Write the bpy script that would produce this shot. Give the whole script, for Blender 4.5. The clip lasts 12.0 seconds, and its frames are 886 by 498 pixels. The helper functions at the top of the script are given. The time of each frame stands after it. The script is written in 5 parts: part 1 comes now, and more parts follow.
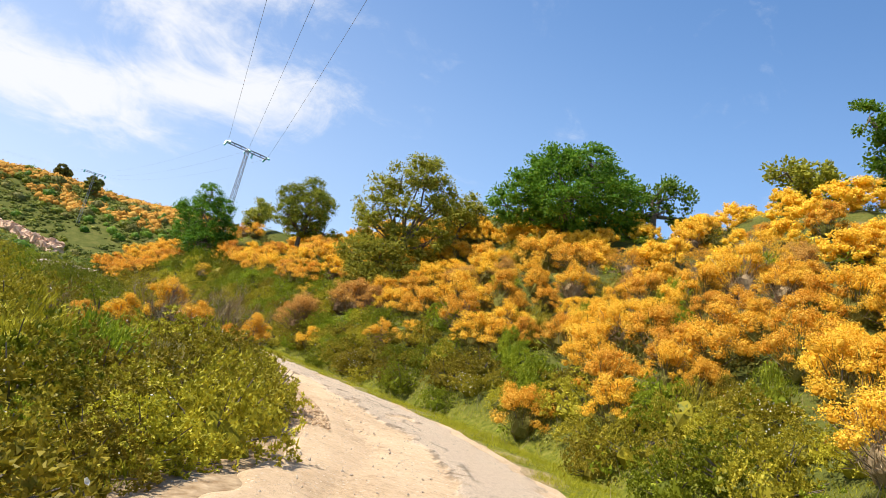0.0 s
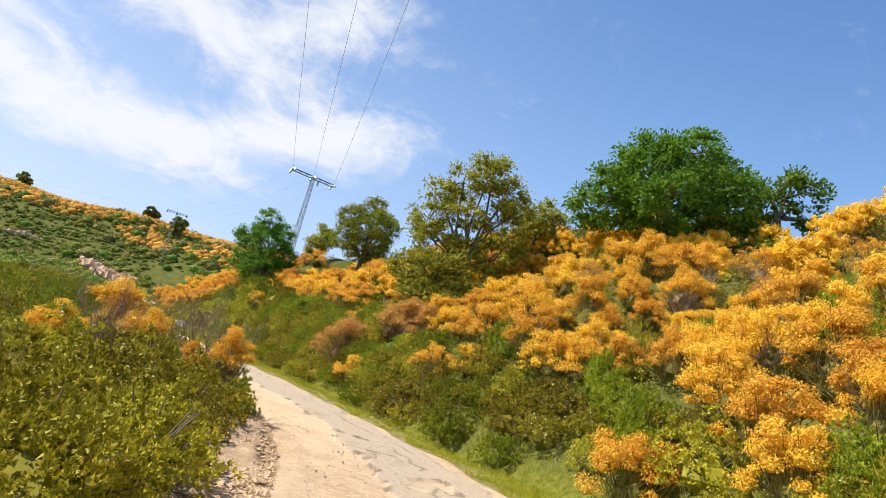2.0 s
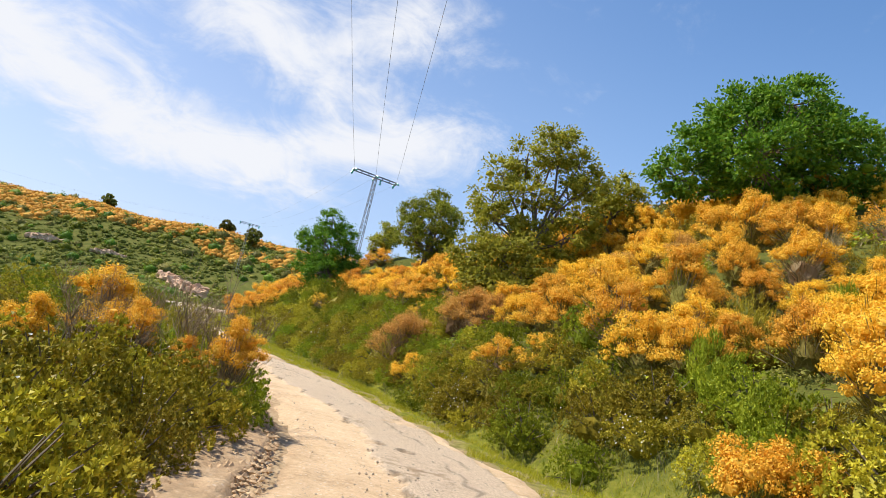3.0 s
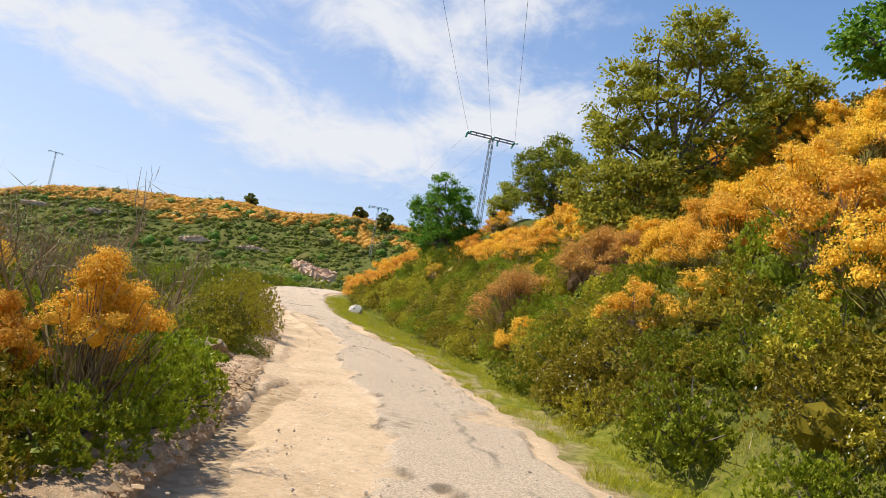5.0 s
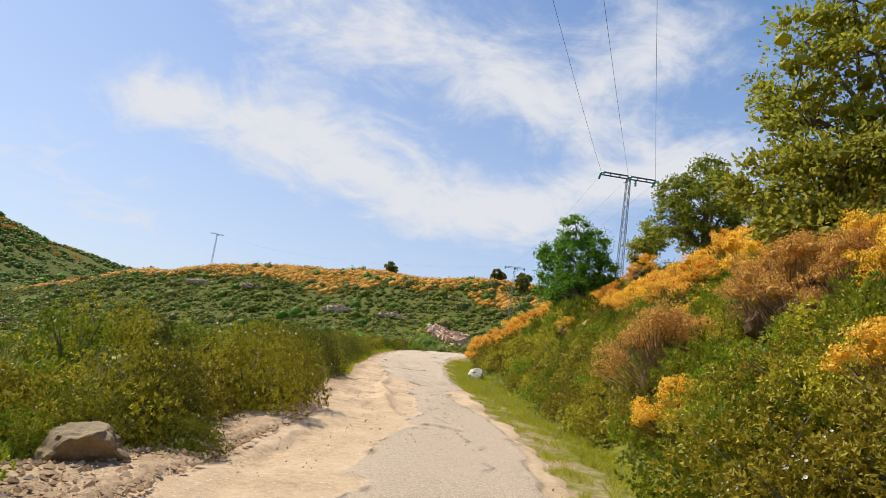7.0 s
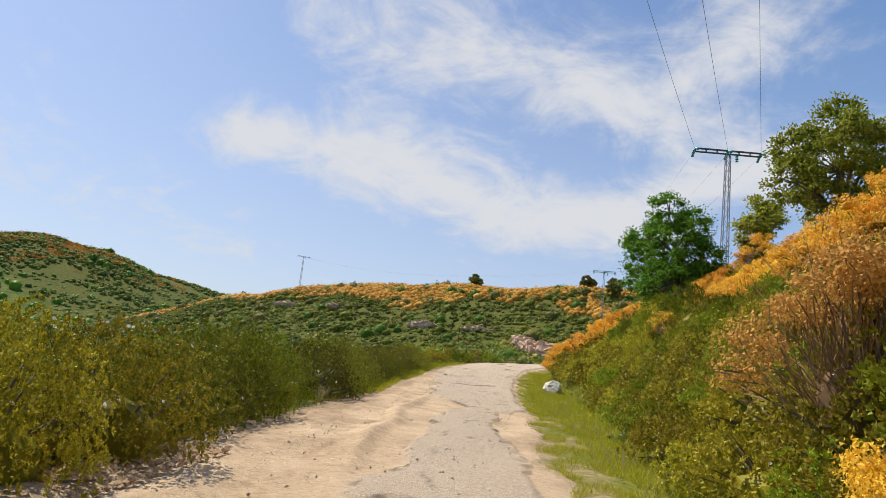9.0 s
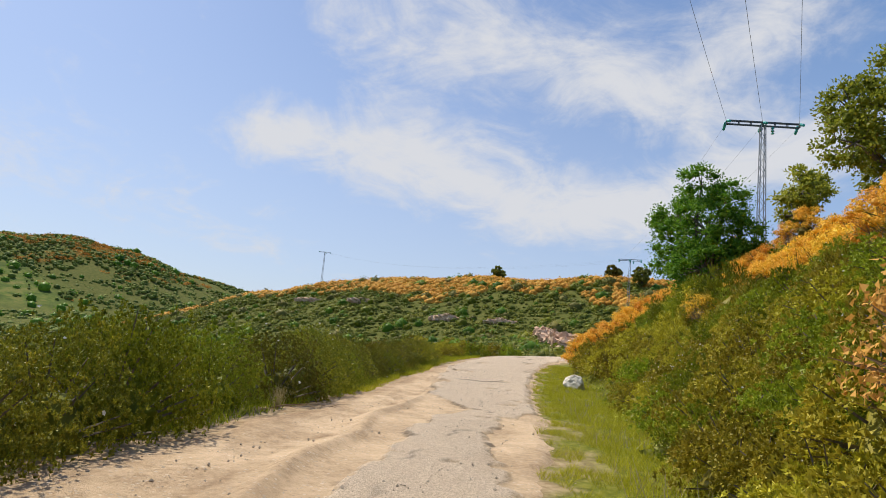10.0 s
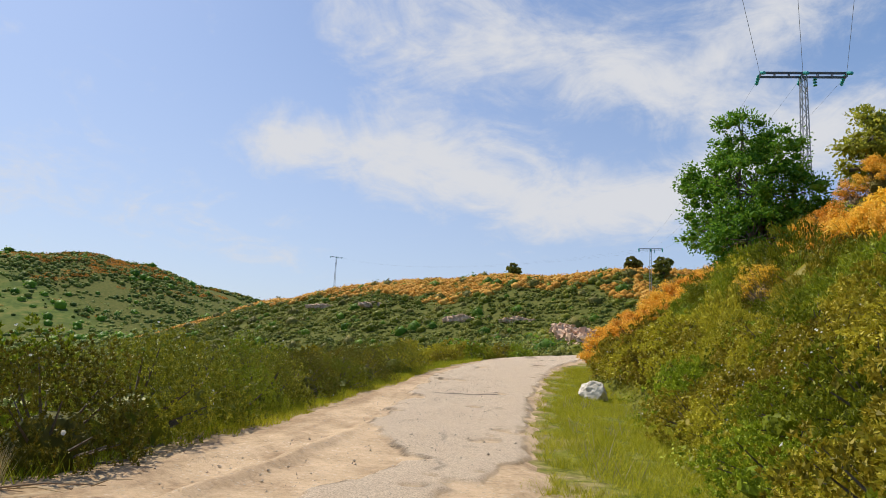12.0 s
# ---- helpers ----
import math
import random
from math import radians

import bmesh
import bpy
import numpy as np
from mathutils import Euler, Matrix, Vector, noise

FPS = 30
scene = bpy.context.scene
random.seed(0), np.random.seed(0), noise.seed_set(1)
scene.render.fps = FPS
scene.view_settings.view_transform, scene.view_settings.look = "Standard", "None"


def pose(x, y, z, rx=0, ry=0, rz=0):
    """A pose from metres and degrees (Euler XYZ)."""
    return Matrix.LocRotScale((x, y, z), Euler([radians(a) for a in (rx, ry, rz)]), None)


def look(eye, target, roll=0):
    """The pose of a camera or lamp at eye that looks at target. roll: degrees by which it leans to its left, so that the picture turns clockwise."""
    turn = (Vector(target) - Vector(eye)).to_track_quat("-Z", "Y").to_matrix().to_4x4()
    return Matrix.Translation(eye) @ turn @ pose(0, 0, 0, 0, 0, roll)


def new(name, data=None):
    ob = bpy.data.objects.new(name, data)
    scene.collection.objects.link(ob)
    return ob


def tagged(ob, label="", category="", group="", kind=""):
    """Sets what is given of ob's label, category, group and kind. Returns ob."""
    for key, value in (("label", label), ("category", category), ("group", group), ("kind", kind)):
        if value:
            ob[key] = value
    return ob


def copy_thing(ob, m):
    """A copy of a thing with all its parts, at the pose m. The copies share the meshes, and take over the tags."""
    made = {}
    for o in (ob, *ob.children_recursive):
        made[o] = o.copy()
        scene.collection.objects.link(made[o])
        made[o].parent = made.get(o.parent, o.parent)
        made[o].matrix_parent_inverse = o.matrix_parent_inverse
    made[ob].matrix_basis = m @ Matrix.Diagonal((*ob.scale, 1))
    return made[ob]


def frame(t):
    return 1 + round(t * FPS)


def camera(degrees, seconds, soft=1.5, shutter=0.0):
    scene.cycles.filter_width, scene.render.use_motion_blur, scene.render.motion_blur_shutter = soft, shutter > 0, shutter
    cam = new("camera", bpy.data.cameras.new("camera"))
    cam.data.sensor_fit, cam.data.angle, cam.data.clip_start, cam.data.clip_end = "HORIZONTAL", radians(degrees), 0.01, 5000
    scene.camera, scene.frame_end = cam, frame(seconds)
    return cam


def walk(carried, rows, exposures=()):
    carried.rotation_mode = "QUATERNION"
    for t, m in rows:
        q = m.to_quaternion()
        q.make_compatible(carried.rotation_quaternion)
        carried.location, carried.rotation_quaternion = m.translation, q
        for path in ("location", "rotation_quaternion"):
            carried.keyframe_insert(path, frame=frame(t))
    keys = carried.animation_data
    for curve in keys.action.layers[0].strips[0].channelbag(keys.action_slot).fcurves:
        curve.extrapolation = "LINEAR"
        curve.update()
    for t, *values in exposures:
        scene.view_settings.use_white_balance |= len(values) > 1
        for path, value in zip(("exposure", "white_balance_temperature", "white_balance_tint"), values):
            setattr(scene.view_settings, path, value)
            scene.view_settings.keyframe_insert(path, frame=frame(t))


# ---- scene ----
cam = camera(66.1, 12.0, 0.8)
PATH = [
    (0, (-0.005, 0.492, 1.759), (-0.09, 4.429, 2.462), 14.54),
    (0.2, (0.104, 1.084, 1.776), (0.222, 5.055, 2.245), 9.17),
    (0.5, (0.207, 1.975, 1.795), (0.491, 5.906, 2.48), 13.02),
    (1, (0.389, 3.554, 1.847), (0.285, 7.479, 2.614), 18.15),
    (1.5, (0.559, 5.108, 1.94), (0.226, 8.974, 2.912), 16.83),
    (2, (0.594, 6.74, 1.911), (-0.001, 10.614, 2.708), 14.89),
    (2.5, (0.671, 8.39, 1.924), (-0.204, 12.225, 2.65), 12.56),
    (2.7, (0.621, 9.011, 1.949), (-0.3, 12.832, 2.694), 12.87),
    (4.3, (0.366, 13.581, 1.931), (-1.079, 17.289, 2.331), 9.56),
    (4.5, (0.246, 14.239, 1.987), (-1.148, 17.954, 2.49), 8.16),
    (5, (-0.059, 15.792, 1.983), (-1.783, 19.377, 2.398), 9.41),
    (5.5, (-0.407, 17.212, 2.005), (-2.257, 20.722, 2.51), 8.13),
    (6, (-0.833, 18.579, 2.069), (-2.936, 21.934, 2.635), 9.47),
    (6.5, (-1.328, 20.14, 2.098), (-3.669, 23.295, 2.85), 6.61),
    (6.7, (-1.55, 20.713, 2.089), (-3.96, 23.829, 2.784), 8.11),
    (8.3, (-3.735, 25.68, 2.11), (-6.381, 28.603, 2.782), 6.12),
    (8.5, (-4.081, 26.26, 2.135), (-6.785, 29.131, 2.803), 6.32),
    (9, (-5.016, 27.882, 2.19), (-7.855, 30.617, 2.868), 6.22),
    (9.5, (-6.003, 29.495, 2.251), (-8.843, 32.238, 2.893), 4.62),
    (10, (-6.95, 30.945, 2.288), (-9.887, 33.587, 2.918), 5.32),
    (10.5, (-7.97, 32.453, 2.365), (-10.928, 35.086, 2.929), 6.11),
    (11, (-9.029, 33.984, 2.411), (-12.106, 36.477, 2.979), 5.51),
    (11.5, (-9.913, 35.275, 2.479), (-12.92, 37.831, 3.134), 4.62),
    (12, (-11.048, 36.726, 2.537), (-14.05, 39.292, 3.172), 3.01),
]
walk(cam, [(t, look(eye, target, roll)) for t, eye, target, roll in PATH],
     [(0.0, 0.64), (2.5, 0.58), (5.5, 0.42), (8.5, 0.23), (12.0, 0.18)])

# ---- daylight ----
SUN_AZ, SUN_EL = radians(-97), radians(54)   # azimuth from +y towards +x
SUN_DIR = Vector((math.sin(SUN_AZ) * math.cos(SUN_EL), math.cos(SUN_AZ) * math.cos(SUN_EL), math.sin(SUN_EL)))
sun = new("sun", bpy.data.lights.new("sun", "SUN"))
sun.data.energy, sun.data.angle, sun.data.color = 4.6, radians(0.6), (1.0, 0.91, 0.73)
sun.matrix_world = look(SUN_DIR * 50, (0, 0, 0))


class Nodes:
    """Short-hand for node trees."""

    def __init__(self, tree):
        self.tree = tree
        tree.nodes.clear()

    def add(self, kind, **props):
        n = self.tree.nodes.new(kind)
        for k, v in props.items():
            if k == "blend":
                n.blend_type = v
            elif k == "op":
                n.operation = v
            elif k == "data":
                n.data_type = v
            elif k == "attr":
                n.attribute_name = v
        return n

    def wire(self, a, b):
        if isinstance(a, (int, float)):
            b.default_value = a
        elif isinstance(a, (tuple, list)):
            b.default_value = a if len(a) != 3 or len(b.default_value) == 3 else (*a, 1)
        else:
            self.tree.links.new(a, b)

    def math(self, op, a, b=0.0, clamp=False):
        n = self.add("ShaderNodeMath", op=op)
        n.use_clamp = clamp
        self.wire(a, n.inputs[0]), self.wire(b, n.inputs[1])
        return n.outputs[0]

    def mix(self, fac, a, b, blend="MIX"):
        n = self.add("ShaderNodeMix", data="RGBA", blend=blend)
        self.wire(fac, n.inputs[0]), self.wire(a, n.inputs[6]), self.wire(b, n.inputs[7])
        return n.outputs[2]

    def noise(self, vec, scale, detail=4.0, rough=0.55, warp=0.0):
        n = self.add("ShaderNodeTexNoise")
        if vec is not None:
            self.wire(vec, n.inputs["Vector"])
        n.inputs["Scale"].default_value, n.inputs["Detail"].default_value = scale, detail
        n.inputs["Roughness"].default_value, n.inputs["Distortion"].default_value = rough, warp
        return n.outputs["Fac"]

    def ramp(self, fac, stops):
        n = self.add("ShaderNodeValToRGB")
        self.wire(fac, n.inputs[0])
        el = n.color_ramp.elements
        while len(el) < len(stops):
            el.new(0.5)
        for e, (p, c) in zip(el, stops):
            e.position, e.color = p, (*c, 1) if len(c) == 3 else c
        return n.outputs[0]

    def step(self, fac, lo, hi):
        n = self.add("ShaderNodeMapRange")
        n.interpolation_type = "SMOOTHSTEP"
        self.wire(fac, n.inputs[0])
        n.inputs[1].default_value, n.inputs[2].default_value = lo, hi
        return n.outputs[0]


# capsules of thin cloud on the sky's dome, in the plane (x, y) / (z + 0.30): two ends, width, strength
CLOUDS = [
    (-1.44, 0.74, -1.28, 1.00, 0.15, 0.95),
    (-1.28, 1.00, -1.22, 1.38, 0.22, 1.0),
    (-1.22, 1.38, -0.95, 1.57, 0.24, 1.0),
    (-0.95, 1.57, -0.50, 1.46, 0.17, 0.85),
    (-0.92, 0.70, -0.68, 1.20, 0.18, 0.8),
    (-0.68, 1.20, -0.56, 1.42, 0.16, 0.75),
    (-0.70, 1.18, -0.42, 1.09, 0.14, 0.8),
    (-1.95, 0.20, -2.00, 0.90, 0.24, 0.4),
]


def build_sky():
    world = bpy.data.worlds.new("sky")
    scene.world = world
    world.use_nodes = True
    n = Nodes(world.node_tree)
    sky = n.add("ShaderNodeTexSky")
    sky.sky_type, sky.sun_disc = "NISHITA", False
    sky.sun_elevation, sky.sun_rotation = SUN_EL, SUN_AZ
    sky.altitude, sky.air_density, sky.dust_density, sky.ozone_density = 500, 1.0, 1.2, 1.0
    coord = n.add("ShaderNodeTexCoord").outputs["Generated"]
    sep = n.add("ShaderNodeSeparateXYZ")
    n.wire(coord, sep.inputs[0])
    up = n.math("MAXIMUM", n.math("ADD", sep.outputs[2], 0.30), 0.05)
    px, py = n.math("DIVIDE", sep.outputs[0], up), n.math("DIVIDE", sep.outputs[1], up)
    flat = n.add("ShaderNodeCombineXYZ")
    n.wire(px, flat.inputs[0]), n.wire(py, flat.inputs[1])
    wisp = n.noise(flat.outputs[0], 4.2, 8, 0.62, 0.9)
    fine = n.noise(flat.outputs[0], 15.0, 7, 0.65, 0.6)
    total = None
    for ax, ay, bx, by, width, power in CLOUDS:
        dx, dy = bx - ax, by - ay
        ll = dx * dx + dy * dy
        qx, qy = n.math("SUBTRACT", px, ax), n.math("SUBTRACT", py, ay)
        h = n.math("DIVIDE", n.math("ADD", n.math("MULTIPLY", qx, dx), n.math("MULTIPLY", qy, dy)), ll, clamp=True)
        ex = n.math("SUBTRACT", qx, n.math("MULTIPLY", h, dx))
        ey = n.math("SUBTRACT", qy, n.math("MULTIPLY", h, dy))
        r = n.math("SQRT", n.math("ADD", n.math("MULTIPLY", ex, ex), n.math("MULTIPLY", ey, ey)))
        m = n.math("MULTIPLY", n.math("SUBTRACT", 1.0, n.math("DIVIDE", r, width * 1.45), clamp=True), power * 1.05)
        total = m if total is None else n.math("MAXIMUM", total, m)
    dens = n.math("ADD", n.math("MULTIPLY", total, 1.2), n.math("MULTIPLY", n.math("SUBTRACT", wisp, 0.53), 2.1))
    dens = n.math("ADD", dens, n.math("MULTIPLY", n.math("SUBTRACT", fine, 0.5), 0.7))
    cover = n.math("MULTIPLY", n.step(dens, 0.08, 1.12), 0.97)
    haze = n.math("MULTIPLY", n.step(sep.outputs[2], 0.62, -0.02), 0.6)
    away = n.step(sep.outputs[0], -0.75, 0.35)
    blue = n.mix(1.0, sky.outputs[0], n.mix(away, (0.94, 1.0, 1.10, 1), (0.82, 1.10, 1.32, 1)), "MULTIPLY")
    blue = n.mix(haze, blue, n.mix(away, (3.98, 4.4, 5.6, 1), (2.9, 4.1, 6.0, 1)))
    white = n.mix(cover, blue, (5.6, 5.7, 6.0, 1))
    bg = n.add("ShaderNodeBackground")
    n.wire(white, bg.inputs[0])
    bg.inputs[1].default_value = 0.11
    out = n.add("ShaderNodeOutputWorld")
    n.wire(bg.outputs[0], out.inputs[0])


build_sky()


# ---- materials ----
def leaf_material(name, stops, rough=0.55, through_light=0.25, tint=0.25, each=0.55, patches=1.6):
    """Foliage: colour drifts from leaf to leaf and from plant to plant; some light passes through."""
    mat = bpy.data.materials.new(name)
    mat.use_nodes = True
    n = Nodes(mat.node_tree)
    island = n.add("ShaderNodeNewGeometry").outputs["Random Per Island"]
    plant = n.add("ShaderNodeObjectInfo").outputs["Random"]
    pos = n.add("ShaderNodeTexCoord").outputs["Object"]
    patch = n.noise(pos, patches, 3)
    key = n.math("ADD", n.math("MULTIPLY", island, each), n.math("MULTIPLY", patch, 1.0 - each))
    col = n.ramp(key, stops)
    shift = n.math("ADD", 1.0 - tint / 2, n.math("MULTIPLY", plant, tint))
    hsv = n.add("ShaderNodeHueSaturation")
    n.wire(n.math("ADD", 0.5 - 0.012, n.math("MULTIPLY", plant, 0.024)), hsv.inputs[0])
    n.wire(shift, hsv.inputs[2]), n.wire(col, hsv.inputs[4])
    bsdf = n.add("ShaderNodeBsdfPrincipled")
    n.wire(hsv.outputs[0], bsdf.inputs["Base Color"])
    bsdf.inputs["Roughness"].default_value = rough
    bsdf.inputs["Specular IOR Level"].default_value = 0.14
    thin = n.add("ShaderNodeBsdfTranslucent")
    n.wire(hsv.outputs[0], thin.inputs[0])
    mix = n.add("ShaderNodeMixShader")
    mix.inputs[0].default_value = through_light
    n.wire(bsdf.outputs[0], mix.inputs[1]), n.wire(thin.outputs[0], mix.inputs[2])
    out = n.add("ShaderNodeOutputMaterial")
    n.wire(mix.outputs[0], out.inputs[0])
    return mat


def solid_material(name, stops, scale=6.0, rough=0.85, bump=0.3, metal=0.0, depth=0.02):
    """A matt or metal surface with colour drift at two scales and relief."""
    mat = bpy.data.materials.new(name)
    mat.use_nodes = True
    n = Nodes(mat.node_tree)
    pos = n.add("ShaderNodeTexCoord").outputs["Object"]
    big, small = n.noise(pos, scale, 5), n.noise(pos, scale * 9, 4)
    key = n.math("ADD", n.math("MULTIPLY", big, 0.65), n.math("MULTIPLY", small, 0.35))
    bsdf = n.add("ShaderNodeBsdfPrincipled")
    n.wire(n.ramp(key, stops), bsdf.inputs["Base Color"])
    bsdf.inputs["Roughness"].default_value, bsdf.inputs["Metallic"].default_value = rough, metal
    b = n.add("ShaderNodeBump")
    b.inputs["Strength"].default_value, b.inputs["Distance"].default_value = bump, depth
    n.wire(key, b.inputs["Height"]), n.wire(b.outputs[0], bsdf.inputs["Normal"])
    out = n.add("ShaderNodeOutputMaterial")
    n.wire(bsdf.outputs[0], out.inputs[0])
    return mat


BLOOM = leaf_material("broom_blossom", [(0.2, (0.62, 0.31, 0.02)), (0.45, (0.82, 0.48, 0.042)), (0.75, (0.92, 0.63, 0.10))], 0.6, 0.30, 0.25, 0.4)
BLOOM_ORANGE = leaf_material("orange_broom_blossom", [(0.2, (0.64, 0.30, 0.02)), (0.45, (0.83, 0.455, 0.05)), (0.75, (0.91, 0.59, 0.11))], 0.6, 0.30, 0.25, 0.4)
BLOOM_PALE = leaf_material("faded_blossom", [(0.2, (0.42, 0.23, 0.06)), (0.5, (0.64, 0.37, 0.085)), (0.8, (0.80, 0.48, 0.10))], 0.7, 0.25, 0.25, 0.4)
FAR_BLOOM = leaf_material("far_broom_blossom", [(0.2, (0.43, 0.195, 0.02)), (0.45, (0.58, 0.29, 0.04)), (0.75, (0.70, 0.41, 0.08))], 0.7, 0.25, 0.1, 0.5)
TWIG_GREEN = leaf_material("broom_twig", [(0.2, (0.10, 0.10, 0.02)), (0.6, (0.20, 0.18, 0.04)), (0.9, (0.30, 0.25, 0.07))], 0.7, 0.2)
TWIG_DRY = leaf_material("dry_twig", [(0.2, (0.17, 0.12, 0.07)), (0.6, (0.32, 0.24, 0.15)), (0.9, (0.45, 0.36, 0.25))], 0.8, 0.1)
TWIG_BROWN = leaf_material("brown_twig", [(0.2, (0.14, 0.085, 0.045)), (0.6, (0.26, 0.165, 0.09)), (0.9, (0.38, 0.26, 0.15))], 0.8, 0.1)
CISTUS = leaf_material("rockrose_leaf", [(0.25, (0.16, 0.145, 0.012)), (0.48, (0.33, 0.285, 0.022)), (0.75, (0.56, 0.46, 0.05))], 0.5, 0.25, 0.75, 0.3)
FRESH = leaf_material("fresh_leaf", [(0.25, (0.11, 0.15, 0.010)), (0.48, (0.225, 0.27, 0.016)), (0.75, (0.42, 0.44, 0.035))], 0.5, 0.27, 0.75, 0.3)
GREY_GREEN = leaf_material("grey_green_leaf", [(0.25, (0.10, 0.11, 0.022)), (0.5, (0.21, 0.21, 0.042)), (0.78, (0.37, 0.34, 0.08))], 0.6, 0.22, 0.4, 0.35)
DEEP = leaf_material("deep_green_leaf", [(0.25, (0.095, 0.105, 0.012)), (0.5, (0.21, 0.21, 0.02)), (0.78, (0.45, 0.40, 0.045))], 0.5, 0.22, 0.75, 0.3)
FAR_GREEN = leaf_material("far_scrub_leaf", [(0.28, (0.085, 0.12, 0.024)), (0.5, (0.165, 0.205, 0.038)), (0.72, (0.28, 0.30, 0.06))], 0.7, 0.3, 0.1, 0.4, 0.22)
FAR_OLIVE = leaf_material("far_olive_leaf", [(0.28, (0.12, 0.13, 0.026)), (0.5, (0.22, 0.22, 0.04)), (0.72, (0.35, 0.31, 0.065))], 0.7, 0.3, 0.1, 0.4, 0.22)
OAK = leaf_material("oak_leaf", [(0.15, (0.06, 0.14, 0.014)), (0.5, (0.125, 0.24, 0.02)), (0.85, (0.23, 0.35, 0.035))], 0.45, 0.42)
OLIVE_OAK = leaf_material("young_oak_leaf", [(0.15, (0.19, 0.20, 0.022)), (0.5, (0.34, 0.345, 0.04)), (0.85, (0.52, 0.49, 0.07))], 0.5, 0.45)
MID_OAK = leaf_material("mid_oak_leaf", [(0.15, (0.13, 0.17, 0.018)), (0.5, (0.24, 0.285, 0.03)), (0.85, (0.38, 0.40, 0.05))], 0.5, 0.45)
GRASS = leaf_material("grass_blade", [(0.15, (0.22, 0.225, 0.014)), (0.5, (0.38, 0.36, 0.02)), (0.85, (0.56, 0.48, 0.05))], 0.6, 0.35)
DRY_GRASS = leaf_material("dry_grass_blade", [(0.15, (0.27, 0.24, 0.11)), (0.5, (0.42, 0.36, 0.19)), (0.85, (0.55, 0.48, 0.29))], 0.7, 0.25)
PETAL = leaf_material("white_petal", [(0.2, (0.72, 0.72, 0.66)), (0.8, (0.85, 0.85, 0.80))], 0.6, 0.3, 0.1)
BARK = solid_material("oak_bark", [(0.3, (0.07, 0.055, 0.04)), (0.7, (0.20, 0.165, 0.13))], 5, 0.9, 0.6)
ROCK = solid_material("granite", [(0.3, (0.10, 0.07, 0.038)), (0.6, (0.27, 0.20, 0.115))], 3, 0.9, 0.7)
PEBBLE = solid_material("pebble", [(0.3, (0.26, 0.21, 0.16)), (0.6, (0.48, 0.40, 0.31))], 2, 0.9, 0.2)
CLOD = solid_material("dry_clod", [(0.3, (0.30, 0.195, 0.11)), (0.6, (0.56, 0.40, 0.25))], 2, 0.95, 0.3)
PALE_ROCK = solid_material("quartz_stone", [(0.3, (0.34, 0.29, 0.23)), (0.6, (0.66, 0.61, 0.53))], 4, 0.85, 0.6)
PINK_ROCK = solid_material("reddish_rock", [(0.3, (0.42, 0.255, 0.155)), (0.65, (0.68, 0.47, 0.33))], 1.2, 0.9, 0.7)
GALVANISED = solid_material("galvanised_steel", [(0.3, (0.26, 0.26, 0.27)), (0.7, (0.38, 0.38, 0.39))], 3, 0.55, 0.1, 0.6)
DARK_STEEL = solid_material("weathered_steel", [(0.3, (0.10, 0.10, 0.11)), (0.7, (0.18, 0.18, 0.19))], 3, 0.6, 0.1, 0.5)
GLASS_GREEN = solid_material("green_insulator_glass", [(0.3, (0.03, 0.27, 0.26)), (0.7, (0.07, 0.42, 0.39))], 9, 0.15, 0.0)
CABLE = solid_material("aluminium_cable", [(0.3, (0.10, 0.10, 0.11)), (0.7, (0.16, 0.16, 0.17))], 9, 0.6, 0.0)


def ground_material():
    """Grassy soil, stony in places."""
    mat = bpy.data.materials.new("hill_soil")
    mat.use_nodes = True
    n = Nodes(mat.node_tree)
    pos = n.add("ShaderNodeTexCoord").outputs["Object"]
    big, mid, small = n.noise(pos, 0.035, 5), n.noise(pos, 0.5, 5), n.noise(pos, 7.0, 5)
    green = n.ramp(n.math("ADD", n.math("MULTIPLY", mid, 0.6), n.math("MULTIPLY", small, 0.4)),
                   [(0.3, (0.06, 0.072, 0.016)), (0.5, (0.10, 0.11, 0.024)), (0.7, (0.17, 0.15, 0.045))])
    soil = n.ramp(small, [(0.3, (0.24, 0.16, 0.09)), (0.7, (0.46, 0.35, 0.23))])
    lawn = n.add("ShaderNodeAttribute", attr="lawn").outputs["Fac"]
    green = n.mix(lawn, green, n.ramp(small, [(0.3, (0.07, 0.085, 0.010)), (0.5, (0.14, 0.15, 0.016)), (0.7, (0.23, 0.21, 0.045))]))
    bare = n.step(n.math("ADD", n.math("MULTIPLY", big, 0.5), n.math("MULTIPLY", mid, 0.5)), 0.60, 0.72)
    meadow = n.add("ShaderNodeAttribute", attr="meadow").outputs["Fac"]
    green = n.mix(meadow, green, n.ramp(n.noise(pos, 0.12, 6, 0.65), [(0.38, (0.055, 0.09, 0.018)), (0.52, (0.105, 0.14, 0.028)), (0.62, (0.17, 0.165, 0.045))]))
    bank = n.add("ShaderNodeAttribute", attr="bank").outputs["Fac"]
    bare = n.math("MAXIMUM", n.math("MULTIPLY", bare, 0.45), bank)
    bsdf = n.add("ShaderNodeBsdfPrincipled")
    n.wire(n.mix(bare, green, soil), bsdf.inputs["Base Color"])
    bsdf.inputs["Roughness"].default_value = 0.95
    bsdf.inputs["Specular IOR Level"].default_value = 0.08
    b = n.add("ShaderNodeBump")
    b.inputs["Strength"].default_value, b.inputs["Distance"].default_value = 0.8, 0.06
    n.wire(n.math("ADD", mid, small), b.inputs["Height"]), n.wire(b.outputs[0], bsdf.inputs["Normal"])
    out = n.add("ShaderNodeOutputMaterial")
    n.wire(bsdf.outputs[0], out.inputs[0])
    return mat


